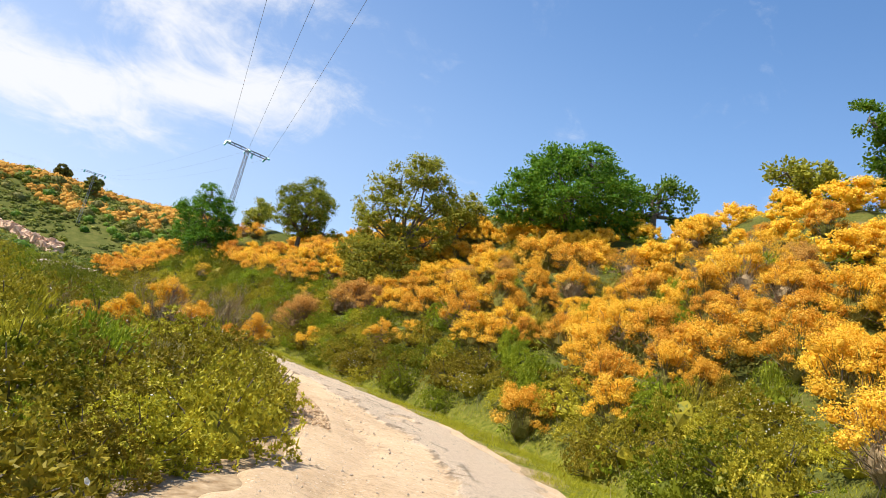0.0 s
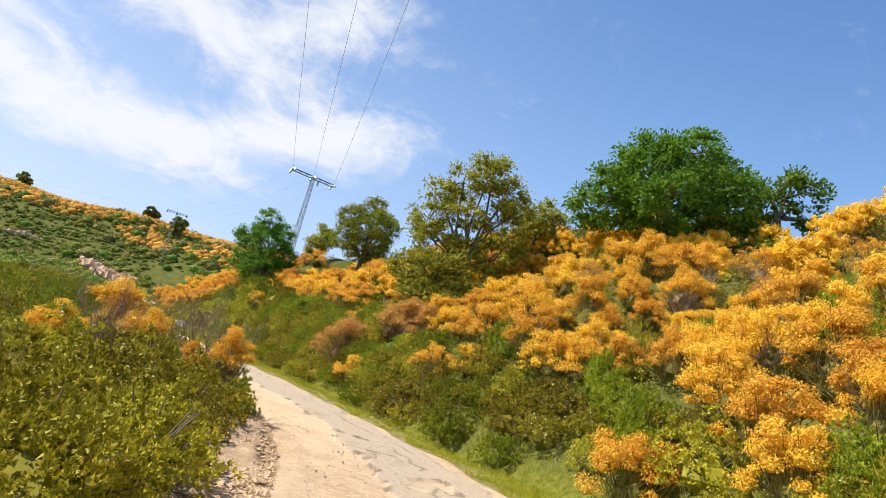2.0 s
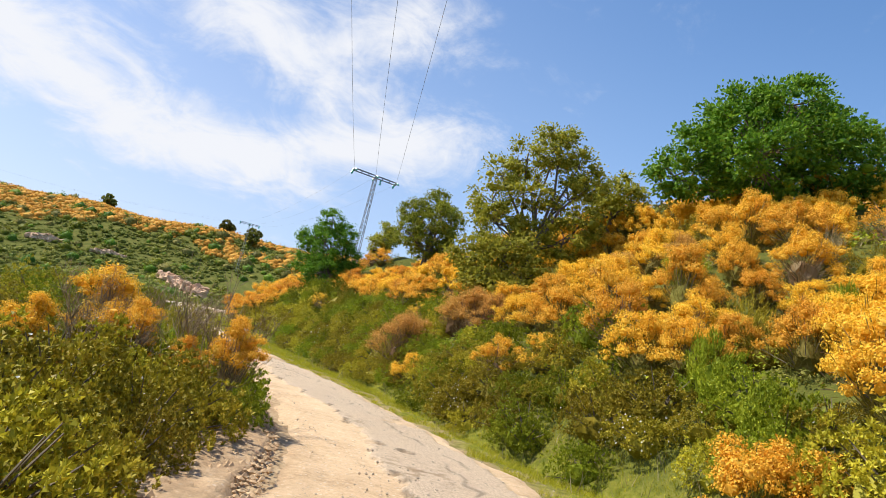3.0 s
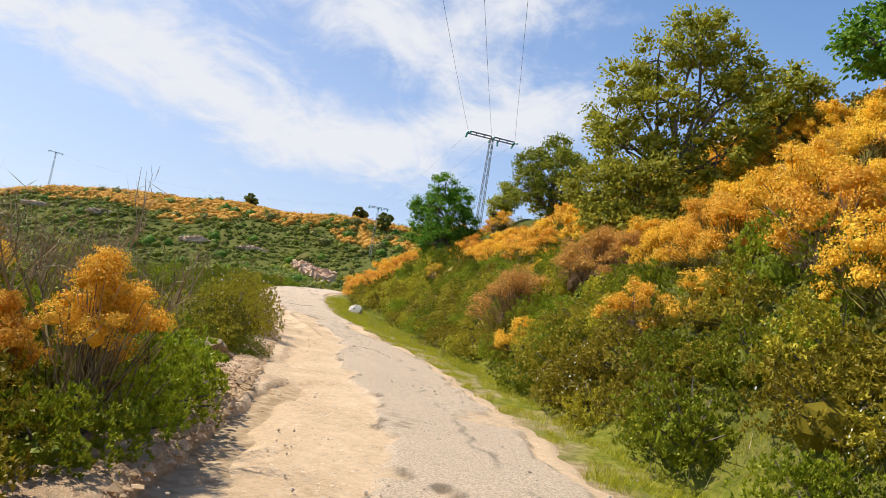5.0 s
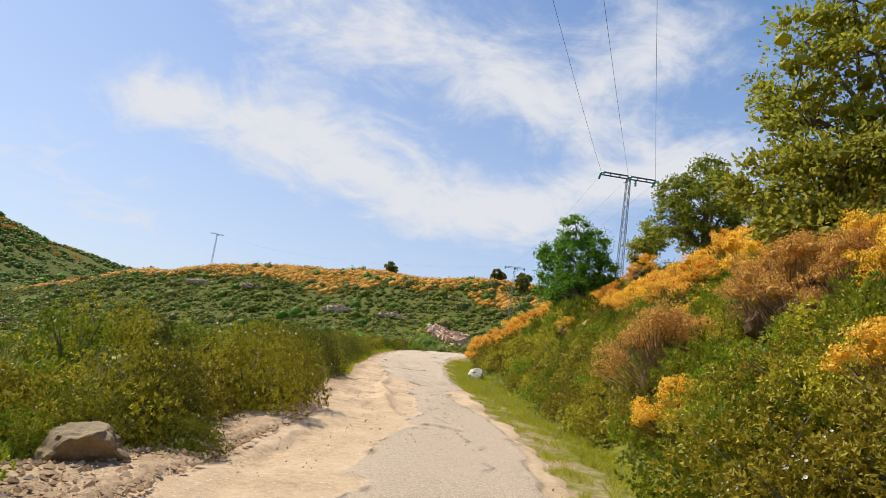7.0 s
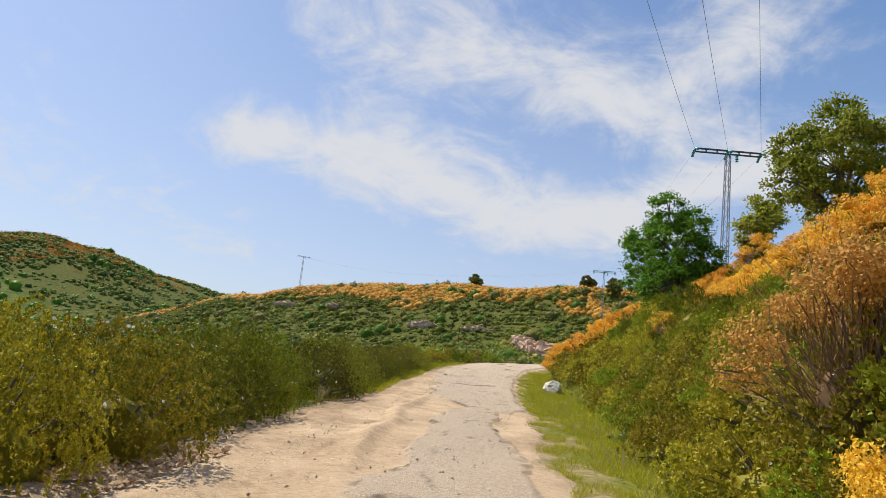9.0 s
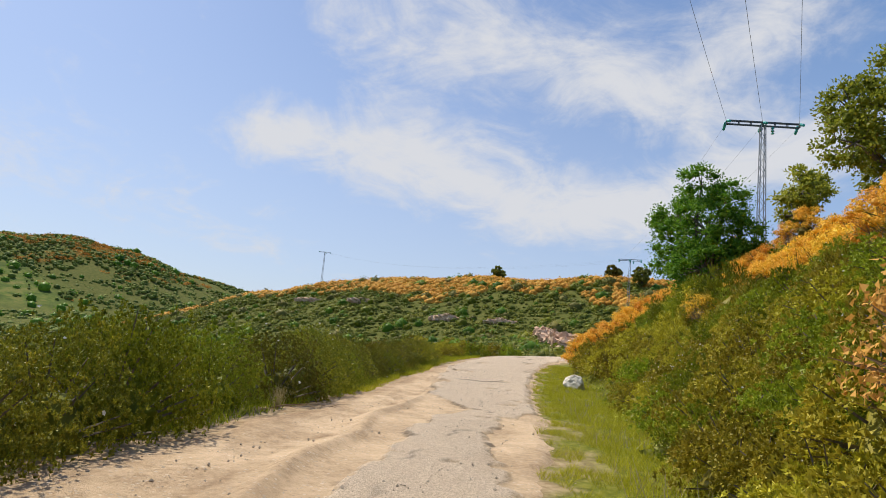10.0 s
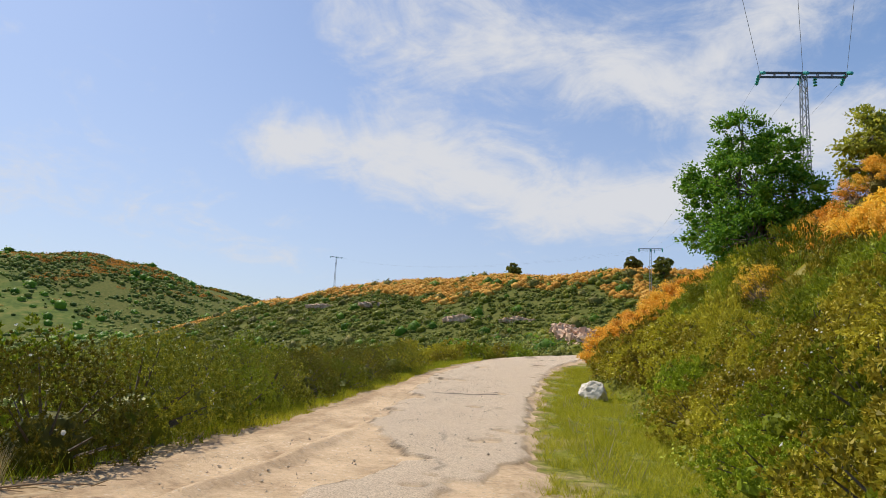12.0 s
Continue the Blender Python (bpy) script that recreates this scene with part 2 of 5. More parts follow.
def road_material():
    """Pale sandy soil with the worn remains of a gravelly asphalt."""
    mat = bpy.data.materials.new("sandy_track")
    mat.use_nodes = True
    n = Nodes(mat.node_tree)
    pos = n.add("ShaderNodeTexCoord").outputs["Object"]
    mid, small = n.noise(pos, 0.9, 7, 0.65), n.noise(pos, 38.0, 6, 0.7)
    cell = n.add("ShaderNodeTexVoronoi")
    n.wire(pos, cell.inputs["Vector"])
    cell.inputs["Scale"].default_value = 62.0
    pebble = cell.outputs["Distance"]
    clod = n.noise(pos, 9.0, 6, 0.7)
    sand = n.ramp(n.math("ADD", n.math("ADD", n.math("MULTIPLY", mid, 0.36), n.math("MULTIPLY", clod, 0.36)), n.math("MULTIPLY", small, 0.28)),
                  [(0.37, (0.35, 0.235, 0.135)), (0.47, (0.56, 0.40, 0.25)), (0.60, (0.70, 0.52, 0.345))])
    grit = n.ramp(cell.outputs["Color"], [(0.2, (0.43, 0.33, 0.235)), (0.5, (0.66, 0.52, 0.385)), (0.8, (0.84, 0.705, 0.56))])
    grey = n.mix(n.math("MULTIPLY", mid, 0.7), grit, (0.73, 0.555, 0.39, 1))
    hard = n.add("ShaderNodeAttribute", attr="asphalt").outputs["Fac"]
    browner = n.add("ShaderNodeAttribute", attr="broken").outputs["Fac"]
    chip = n.add("ShaderNodeTexVoronoi")
    n.wire(pos, chip.inputs["Vector"])
    chip.inputs["Scale"].default_value = 19.0
    loose = n.math("MULTIPLY", n.step(chip.outputs["Color"], 0.62, 0.66), n.step(chip.outputs["Distance"], 0.42, 0.30))
    sand = n.mix(n.math("MULTIPLY", loose, 0.6), sand, n.ramp(chip.outputs["Color"], [(0.62, (0.22, 0.165, 0.115)), (0.85, (0.80, 0.70, 0.57))]))
    col = n.mix(hard, sand, grey)
    col = n.mix(browner, col, n.ramp(clod, [(0.35, (0.20, 0.125, 0.066)), (0.65, (0.42, 0.275, 0.155))]))
    # near-black mixed into the colour for the shade inside cracks and asphalt edges
    col = n.mix(n.add("ShaderNodeAttribute", attr="crack").outputs["Fac"], col, (0.085, 0.058, 0.036, 1))
    bsdf = n.add("ShaderNodeBsdfPrincipled")
    n.wire(col, bsdf.inputs["Base Color"])
    bsdf.inputs["Roughness"].default_value = 0.92
    b = n.add("ShaderNodeBump")
    b.inputs["Strength"].default_value, b.inputs["Distance"].default_value = 0.9, 0.03
    n.wire(n.math("ADD", n.math("ADD", n.math("ADD", mid, clod), small), n.math("MULTIPLY", pebble, n.math("ADD", 0.3, hard))), b.inputs["Height"])
    n.wire(b.outputs[0], bsdf.inputs["Normal"])
    out = n.add("ShaderNodeOutputMaterial")
    n.wire(bsdf.outputs[0], out.inputs[0])
    return mat


# ---- mesh helpers ----
def mesh_np(name, verts, faces, material=None, smooth=False):
    """A mesh from arrays: verts (n, 3), faces (m, 3 or 4)."""
    verts, faces = np.asarray(verts, np.float32), np.asarray(faces, np.int32)
    me = bpy.data.meshes.new(name)
    me.vertices.add(len(verts))
    me.vertices.foreach_set("co", verts.ravel())
    k = faces.shape[1]
    me.loops.add(faces.size)
    me.loops.foreach_set("vertex_index", faces.ravel())
    me.polygons.add(len(faces))
    me.polygons.foreach_set("loop_start", np.arange(len(faces), dtype=np.int32) * k)
    me.polygons.foreach_set("use_smooth", np.full(len(faces), smooth))
    me.update(calc_edges=True)
    if material:
        me.materials.append(material)
    return me


def part(name, data, parent, label=""):
    """One mesh object under a thing or a part."""
    ob = new(name, data)
    ob.parent = parent
    return tagged(ob, label) if label else ob


def thing(name, label, category, group="", kind=""):
    return tagged(new(name), label, category, group, kind)


def part_bm(name, bm, material, parent=None, label="", smooth=False):
    me = bpy.data.meshes.new(name)
    bm.to_mesh(me)
    bm.free()
    me.materials.append(material)
    if smooth:
        me.polygons.foreach_set("use_smooth", np.full(len(me.polygons), True))
    ob = new(name, me)
    if parent:
        ob.parent = parent
    return tagged(ob, label) if label else ob


def unit(v):
    return v / np.maximum(np.linalg.norm(v, axis=-1, keepdims=True), 1e-9)


def blades(p, axis, length, width, rng, face=None):
    """Diamond leaves: middles p, long axes, lengths and widths, and the way that they face. Returns verts and quads."""
    k = len(p)
    axis = unit(axis)
    towards = unit(rng.normal(size=(k, 3)))
    if face is not None:
        towards = unit(unit(face) + towards * 0.75)
    side = unit(np.cross(axis, towards))
    nrm = np.cross(side, axis)
    length, width = np.broadcast_to(length, k)[:, None], np.broadcast_to(width, k)[:, None]
    v = np.stack([p - axis * length * 0.5, p + side * width * 0.5 + nrm * width * 0.12,
                  p + axis * length * 0.5, p - side * width * 0.5 + nrm * width * 0.12], 1).reshape(-1, 3)
    return v, np.arange(4 * k).reshape(-1, 4)


def tri(f):
    """Quads as triangles."""
    return np.concatenate([f[:, :3], f[:, [0, 2, 3]]])


def petals(p, size, rng, face):
    """One small triangle at each point, turned roughly outwards."""
    k = len(p)
    nrm = unit(unit(face) + unit(rng.normal(size=(k, 3))) * 0.9)
    a = unit(np.cross(nrm, unit(rng.normal(size=(k, 3)))))
    b = np.cross(nrm, a)
    size = np.broadcast_to(size, k)[:, None]
    v = np.stack([p + a * size, p - a * size * 0.6 + b * size * 0.75, p - a * size * 0.6 - b * size * 0.75], 1).reshape(-1, 3)
    return v, np.arange(3 * k).reshape(-1, 3)


def leaf_tris(p, axis, length, width, rng, face):
    """Pointed leaves of one triangle each."""
    k = len(p)
    axis = unit(axis)
    side = unit(np.cross(axis, unit(unit(face) + unit(rng.normal(size=(k, 3))) * 0.75)))
    length, width = np.broadcast_to(length, k)[:, None], np.broadcast_to(width, k)[:, None]
    v = np.stack([p - side * width * 0.5, p + side * width * 0.5, p + axis * length], 1).reshape(-1, 3)
    return v, np.arange(3 * k).reshape(-1, 3)


def ball(sub):
    bm = bmesh.new()
    bmesh.ops.create_icosphere(bm, subdivisions=sub, radius=1)
    v = np.array([tuple(q.co) for q in bm.verts])
    f = np.array([[q.index for q in face.verts] for face in bm.faces])
    bm.free()
    return v, f


BALLS = {1: ball(1), 2: ball(2)}


def hearts(centres, radii, rng, sub=1):
    """Uneven dense hearts of leafy lobes, to be covered by leaves."""
    v, f = BALLS[sub]
    k, m = len(centres), len(v)
    w = v[None] * np.asarray(radii)[:, None, :] * rng.uniform(0.75, 1.2, (k, m, 1)) + np.asarray(centres)[:, None]
    return w.reshape(-1, 3), (f[None] + (np.arange(k) * m)[:, None, None]).reshape(-1, 3)


def joined(*pieces):
    vs, fs, base = [], [], 0
    for v, f in pieces:
        vs.append(v), fs.append(f + base)
        base += len(v)
    return np.concatenate(vs), np.concatenate(fs)


def grass_blades(p, height, width, lean, rng):
    """Upright blades of one triangle each, rooted at p."""
    k = len(p)
    a = rng.uniform(0, 2 * np.pi, k)
    side = np.stack([np.cos(a), np.sin(a), np.zeros(k)], 1) * np.broadcast_to(width, k)[:, None] / 2
    b = rng.uniform(0, 2 * np.pi, k)
    tip = np.stack([np.cos(b) * lean, np.sin(b) * lean, np.ones(k)], 1) * np.broadcast_to(height, k)[:, None]
    v = np.stack([p - side, p + side, p + tip], 1).reshape(-1, 3)
    return v, np.arange(3 * k).reshape(-1, 3)


def tubes(paths, radii, sides=5):
    """Tapered tubes along point lists; radii per point. Returns verts and quads."""
    vs, fs, base = [], [], 0
    ang = np.linspace(0, 2 * np.pi, sides, endpoint=False)
    for pts, rad in zip(paths, radii):
        pts = np.asarray(pts, float)
        t = unit(np.gradient(pts, axis=0))
        ref = np.array([0.31, 0.11, 0.94]) if abs(t[0, 2]) < 0.8 else np.array([1.0, 0.1, 0.0])
        u = unit(np.cross(t, ref))
        w = np.cross(t, u)
        ring = pts[:, None] + (u[:, None] * np.cos(ang)[None, :, None] + w[:, None] * np.sin(ang)[None, :, None]) * np.asarray(rad)[:, None, None]
        vs.append(ring.reshape(-1, 3))
        for i in range(len(pts) - 1):
            for j in range(sides):
                k = (j + 1) % sides
                fs.append((base + i * sides + j, base + i * sides + k, base + (i + 1) * sides + k, base + (i + 1) * sides + j))
        base += len(pts) * sides
    return np.concatenate(vs), np.array(fs)


# ---- the lie of the land ----
ROAD_POINTS = np.array([(-9, -60), (-5.5, -36), (-3, -20), (-1.0, -8), (0.1, 0), (0.7, 7), (0.25, 13.5), (-1.6, 19.0), (-4.3, 23.6), (-7.6, 28.2),
                        (-10.6, 32.2), (-14.4, 36.6), (-18.2, 41.2), (-22.4, 45.9), (-27.6, 52.0), (-32.2, 58.2), (-36.2, 64.2), (-39.2, 70.5), (-40.0, 78), (-37, 88), (-33, 98)])


def spline(c, per=24):
    q = np.vstack([2 * c[0] - c[1], c, 2 * c[-1] - c[-2]])
    t = np.arange(per)[:, None] / per
    out = [0.5 * (2 * b + (d - a) * t + (2 * a - 5 * b + 4 * d - e) * t ** 2 + (3 * b - a - 3 * d + e) * t ** 3)
           for a, b, d, e in zip(q[:-3], q[1:-2], q[2:-1], q[3:])]
    return np.concatenate(out + [c[-1:]])


ROAD_LINE = spline(ROAD_POINTS)
ROAD_S = np.r_[0, np.cumsum(np.linalg.norm(np.diff(ROAD_LINE, axis=0), axis=1))]
ROAD_S -= ROAD_S[np.argmin(np.hypot(ROAD_LINE[:, 0] - 0.1, ROAD_LINE[:, 1]))]
ROAD_T = unit(np.gradient(ROAD_LINE, axis=0))


def along(x, y):
    """Station along the road and distance to its right, of points."""
    x, y = np.asarray(x, float), np.asarray(y, float)
    s, d = np.empty(x.shape), np.empty(x.shape)
    fx, fy, fs, fd = x.ravel(), y.ravel(), s.ravel(), d.ravel()
    for i in range(0, fx.size, 20000):
        px, py = fx[i:i + 20000, None], fy[i:i + 20000, None]
        k = np.argmin((px - ROAD_LINE[:, 0]) ** 2 + (py - ROAD_LINE[:, 1]) ** 2, axis=1)
        ox, oy = px[:, 0] - ROAD_LINE[k, 0], py[:, 0] - ROAD_LINE[k, 1]
        fs[i:i + 20000] = ROAD_S[k] + ox * ROAD_T[k, 0] + oy * ROAD_T[k, 1]
        side = ox * ROAD_T[k, 1] - oy * ROAD_T[k, 0]
        fd[i:i + 20000] = np.sign(side) * np.hypot(ox, oy)
    return fs.reshape(x.shape), fd.reshape(x.shape)


def at_road(s, d):
    """The plan place at station s, d metres right of the road's middle."""
    s, d = np.asarray(s, float), np.asarray(d, float)
    x, y = np.interp(s, ROAD_S, ROAD_LINE[:, 0]), np.interp(s, ROAD_S, ROAD_LINE[:, 1])
    tx, ty = np.interp(s, ROAD_S, ROAD_T[:, 0]), np.interp(s, ROAD_S, ROAD_T[:, 1])
    return x + ty * d, y - tx * d


def smooth(x, lo, hi):
    t = np.clip((x - lo) / (hi - lo), 0, 1)
    return t * t * (3 - 2 * t)


def wave(x, y, size, seed):
    """Cheap smooth noise, about -1 to 1."""
    r = np.random.RandomState(seed)
    out = 0
    for k in range(6):
        a, f, p = r.uniform(0, np.pi), r.uniform(0.6, 1.9) * 2 * np.pi / size, r.uniform(0, 7)
        out = out + np.sin((x * np.cos(a) + y * np.sin(a)) * f + p)
    return out / 3.2


def road_height(s):
    return 0.0225 * s + 0.030 * (smooth(s, 50, 72) * (s - 50)) * smooth(s, 45, 60)


def far_land(x, y):
    """The wide valley and the ridges round it."""
    ax, ay = x + 60.0, y - 225.0
    q = ax * 0.182 - ay * 0.983
    a = ax * 0.983 + ay * 0.182
    front = (1 - smooth(q, 0, 165)) ** 2.2
    top = 29.6 * (0.12 + 0.88 * smooth(a, -340, -160)) + 1.5 * wave(x, y, 60, 5)
    low = -9 + 11 * smooth(x, -110, -35)
    z = low + (top - low) * front
    z = np.where(q < 0, z - 0.06 * np.minimum(-q, 300), z)
    for cx, cy, h, rx, ry in ((-960, 20, 100, 260, 260), (-1300, 500, 80, 400, 350), (-560, -150, 40, 180, 160)):
        z = np.maximum(z, low + h * np.exp(-((x - cx) / rx) ** 2 - ((y - cy) / ry) ** 2) + 2 * wave(x, y, 90, 8))
    crest = np.interp(y, (-60, 40, 125, 200, 225, 300, 366, 460, 560), (30, 76, 82, 88, 86, 70, 60, 44, 20))
    return np.maximum(z, low + crest * np.exp(-((x + 700) / 180) ** 2) + 1.5 * wave(x, y, 70, 8))


CUT_A, CUT_B = np.array((-51.0, 89.0)), np.array((-77.0, 117.0))


def cut_bank(x, y):
    """Height of the shoulder of land that carries the cut rock face beyond the bend."""
    way = CUT_B - CUT_A
    q = np.clip(((x - CUT_A[0]) * way[0] + (y - CUT_A[1]) * way[1]) / (way @ way), 0, 1)
    off = np.hypot(x - CUT_A[0] - q * way[0], y - CUT_A[1] - q * way[1])
    return 3.9 + 2.9 * q - 0.16 * np.maximum(off - 2, 0) - 0.004 * off ** 2


def toe_line(s):
    """How far right of the road's middle the bank begins."""
    return np.interp(s, (0, 14, 20, 25, 28, 34, 40, 48, 57, 62, 66, 90), (3.9, 4.2, 4.2, 3.4, 3.5, 4.1, 4.5, 5.1, 5.7, 5.1, 4.4, 4.2))


def ground(x, y):
    """Height of the land."""
    x, y = np.asarray(x, float), np.asarray(y, float)
    s, d = along(x, y)
    zr = road_height(np.clip(s, -60, 90))
    toe = toe_line(s)
    u = np.maximum(d - toe, 0)
    k = 1 - 0.22 * smooth(s, 42, 66)
    steep = 0.78 * np.minimum(u, 13.5) + 0.6 * (1 - np.exp(-u)) + 0.12 * np.maximum(u - 13.5, 0)
    hill = k * steep + (0.35 * wave(x, y, 7, 3) + 0.5 * wave(x, y, 17, 4)) * smooth(u, 0, 5)
    hill = hill - 1.7 * np.exp(-((x - 7.6) / 3.5) ** 2 - ((y - 32.4) / 2.8) ** 2)
    v = np.maximum(-d - 2.5, 0)
    drop = -0.10 * v - 0.22 * np.maximum(v - 9, 0) + 0.12 * wave(x, y, 5, 6) * smooth(v, 0, 2)
    ditch = -0.03 * np.exp(-((d - 2.6) / 0.5) ** 2)
    near = zr + np.where(d > 0, hill + ditch, np.maximum(drop, -9)) + 0.03 * wave(x, y, 2.2, 9) * smooth(np.abs(d), 2, 3)
    near = near + 0.08 * smooth(-d, 2.0, 2.35) * (1 - smooth(-d, 4.5, 7)) * smooth(s, 13, 17) * (1 - smooth(s, 34, 38))
    near = near - 0.07 * (1 - smooth(np.abs(d), 1.9, 2.3))
    far = far_land(x, y)
    out = smooth(np.where(d > 0, d, -d * 1.0), 26, 70)
    out = np.maximum(out, smooth(s, 88, 130))
    out = np.maximum(out, smooth(-s, 40, 120))
    land = near * (1 - out) + far * out
    return np.where(s > 78, np.maximum(land, land + (cut_bank(x, y) - land) * smooth(s, 78, 92)), land)


def lines(lo, hi, a, b, fine, growth=1.12):
    """Grid lines: even steps of fine between a and b, growing outwards to lo and hi."""
    mid = list(np.arange(a, b, fine))
    left, right, step = [a], [mid[-1]], fine
    while left[-1] > lo or right[-1] < hi:
        step *= growth
        left.append(max(left[-1] - step, lo))
        right.append(min(right[-1] + step, hi))
    return np.array(sorted(set(np.round(left[1:] + mid + right[1:], 3))))


def grid_faces(nx, ny):
    i = np.arange(nx * ny).reshape(ny, nx)
    return np.stack([i[:-1, :-1], i[:-1, 1:], i[1:, 1:], i[1:, :-1]], -1).reshape(-1, 4)


def meadow_mask(x, y):
    """Open grassland on the distant hill."""
    spot = np.exp(-((x + 520) / 50) ** 2 - ((y - 122) / 40) ** 2)
    return smooth(-x, 330, 360) * smooth(1.5 * spot + 0.35 * wave(x, y, 110, 75), 0.5, 0.75)


def build_ground():
    gx, gy = lines(-2600, 2600, -42, 22, 0.34), lines(-2600, 2600, -4, 76, 0.34)
    x, y = np.meshgrid(gx, gy)
    z = ground(x, y)
    me = mesh_np("ground", np.stack([x, y, z], -1).reshape(-1, 3), grid_faces(len(gx), len(gy)), ground_material(), True)
    s, d = along(x, y)
    bank = smooth(-d, 1.2, 1.8) * (1 - smooth(-d + 0.5 * wave(x, y, 1.7, 12), 2.9, 3.6)) * (1 - smooth(s, 60, 70))
    bank = np.maximum(bank, (1 - smooth(np.abs(d) + 0.3 * wave(x, y, 1.3, 13), 2.2, 2.7)))
    bank = np.maximum(bank, 0.75 * smooth(d, 2.2, 2.5) * (1 - smooth(d, 2.9, 3.4)) * smooth(wave(x, y, 2.6, 14), 0.0, 0.5))
    lawn = smooth(d, 2.2, 2.5) * (1 - smooth(d - toe_line(s), -0.1, 0.6))
    me.attributes.new("meadow", "FLOAT", "POINT").data.foreach_set("value", meadow_mask(x, y).ravel().astype(np.float32))
    me.attributes.new("lawn", "FLOAT", "POINT").data.foreach_set("value", lawn.ravel().astype(np.float32))
    me.attributes.new("bank", "FLOAT", "POINT").data.foreach_set("value", bank.ravel().astype(np.float32))
    tagged(new("ground", me), "hillside of dry grass, scrub and sandy soil", "ground", kind="structure")


def asphalt_mask(s, d, x, y):
    """Where the worn asphalt is left."""
    rough = 0.13 * wave(x, y, 1.3, 21) + 0.06 * wave(x, y, 0.45, 22)
    lo = np.interp(s, (0, 12, 20, 25, 28, 33, 38, 43, 46, 49, 52, 56, 66, 90), (0.3, 0.2, -0.2, 0.1, -0.2, -0.25, 0.3, 0.2, 0.15, 0.8, -0.6, -0.9, -1.8, -1.8))
    hi = np.interp(s, (0, 21, 36, 39, 41, 43.5, 46, 49.7, 90), (1.7, 1.9, 2.05, 2.0, 1.85, 1.4, 1.5, 2.3, 2.1))
    a = smooth(d - lo + rough, -0.03, 0.03) * (1 - smooth(d - hi - rough, -0.03, 0.03))
    holes = wave(x, y, 3.4, 24) + 0.4 * wave(x, y, 0.8, 25)
    return a * (1 - 0.9 * smooth(holes, 0.95, 1.05))


def build_road():
    gs, gd = np.arange(-12, 92, 0.085), np.arange(-2.75, 2.76, 0.055)
    d, s = np.meshgrid(gd, gs)
    x, y = at_road(s, d)
    hard = asphalt_mask(s, d, x, y)
    soft = 1 - hard
    late = smooth(s, 34, 40)
    z = road_height(s) + 0.03 + 0.045 * hard
    # wheel ruts, and ridges of sand thrown up between them
    sway = 0.16 * np.sin(s * 0.31) + 0.10 * np.sin(s * 0.83 + 1) + 0.05 * wave(x, y, 2.4, 44)
    rut = np.exp(-((d + 1.25 + sway) / 0.24) ** 2)
    comb = np.exp(-((d + 0.62 + sway + 0.03 * (s - 44)) / 0.16) ** 2)
    groove = np.exp(-((d + 0.98 + sway * 1.2) / 0.10) ** 2) + 0.8 * np.exp(-((d + 1.62 + sway * 0.7) / 0.09) ** 2)
    z += (-0.04 * rut + 0.09 * comb * late * (1 - smooth(s, 49, 53)) - 0.018 * groove * late) * soft
    z += (0.010 * wave(x, y, 1.9, 31) + 0.004 * wave(x, y, 0.6, 32)) * (0.35 + 0.65 * soft) + 0.03 * wave(x, y, 6, 33)
    # gullies washed out along the edge
    run = np.interp(s, (16, 19.5, 24, 26, 27.3), (-2.05, -1.80, -1.72, -1.55, -1.30))
    g = (d - run + 0.05 * wave(x, y, 0.9, 34)) * np.where(s > 25.5, 0.6, 1.0)
    gully = np.where(g < 0, np.exp(-(g / 0.06) ** 2), np.exp(-(g / 0.34) ** 2)) * smooth(s, 15.5, 18) * (1 - smooth(s, 27.0, 27.6))
    h = d + 1.42 + 0.10 * wave(x, y, 1.4, 40)
    gully = np.maximum(gully, 0.3 * np.where(h < 0, np.exp(-(h / 0.07) ** 2), np.exp(-(h / 0.25) ** 2)) * smooth(s, 29, 31) * (1 - smooth(s, 33.5, 35)))
    z -= 0.14 * gully
    shelf = smooth(-d + 0.10 * wave(x, y, 1.1, 41), 1.85, 2.0) * smooth(s, 14, 17) * (1 - smooth(s, 33, 36))
    z += 0.05 * shelf + shelf * (0.03 * np.abs(wave(x, y, 0.75, 42)) + 0.022 * np.abs(wave(x, y, 0.32, 43)))
    # a hollow worn in the asphalt's right edge
    hollow = np.exp(-((s - 43.4) / 1.9) ** 2 - ((d - 1.75) / 0.42) ** 2)
    z -= 0.05 * hollow
    rim = 2.3 + 0.12 * wave(x, y, 3.1, 35) + 0.07 * wave(x, y, 0.9, 36)
    rim = rim + 0.32 * smooth(-d, 1, 2) * smooth(s, 14, 17) * (1 - smooth(s, 33, 36))
    z -= np.where(d > 0, 0.11, 0.22) * smooth(np.abs(d), rim - 0.12, rim + 0.4)
    me = mesh_np("road", np.stack([x, y, z], -1).reshape(-1, 3), grid_faces(len(gd), len(gs)), road_material(), True)
    ga, gb = np.gradient(hard)
    # broken asphalt edges and cracks, their shade put into the colour
    crack = np.clip((np.abs(ga) + np.abs(gb)) * 1.6, 0, 0.7) * smooth(wave(x, y, 1.9, 37) + 0.7 * wave(x, y, 0.6, 49), 0.0, 0.8) * (1 - 0.75 * smooth(d, 1.2, 1.4) * (1 - np.exp(-((s - 43.4) / 1.5) ** 2)))
    # long cracks in the asphalt and one right across it
    for c0, amp, lo, hi, seed in ((0.75, 0.25, 6, 24, 81), (1.25, 0.2, 18, 34, 82), (0.9, 0.3, 33, 52, 83)):
        gap = d - c0 - amp * np.sin(s * 0.4 + seed) - 0.10 * wave(x, y, 1.2, seed)
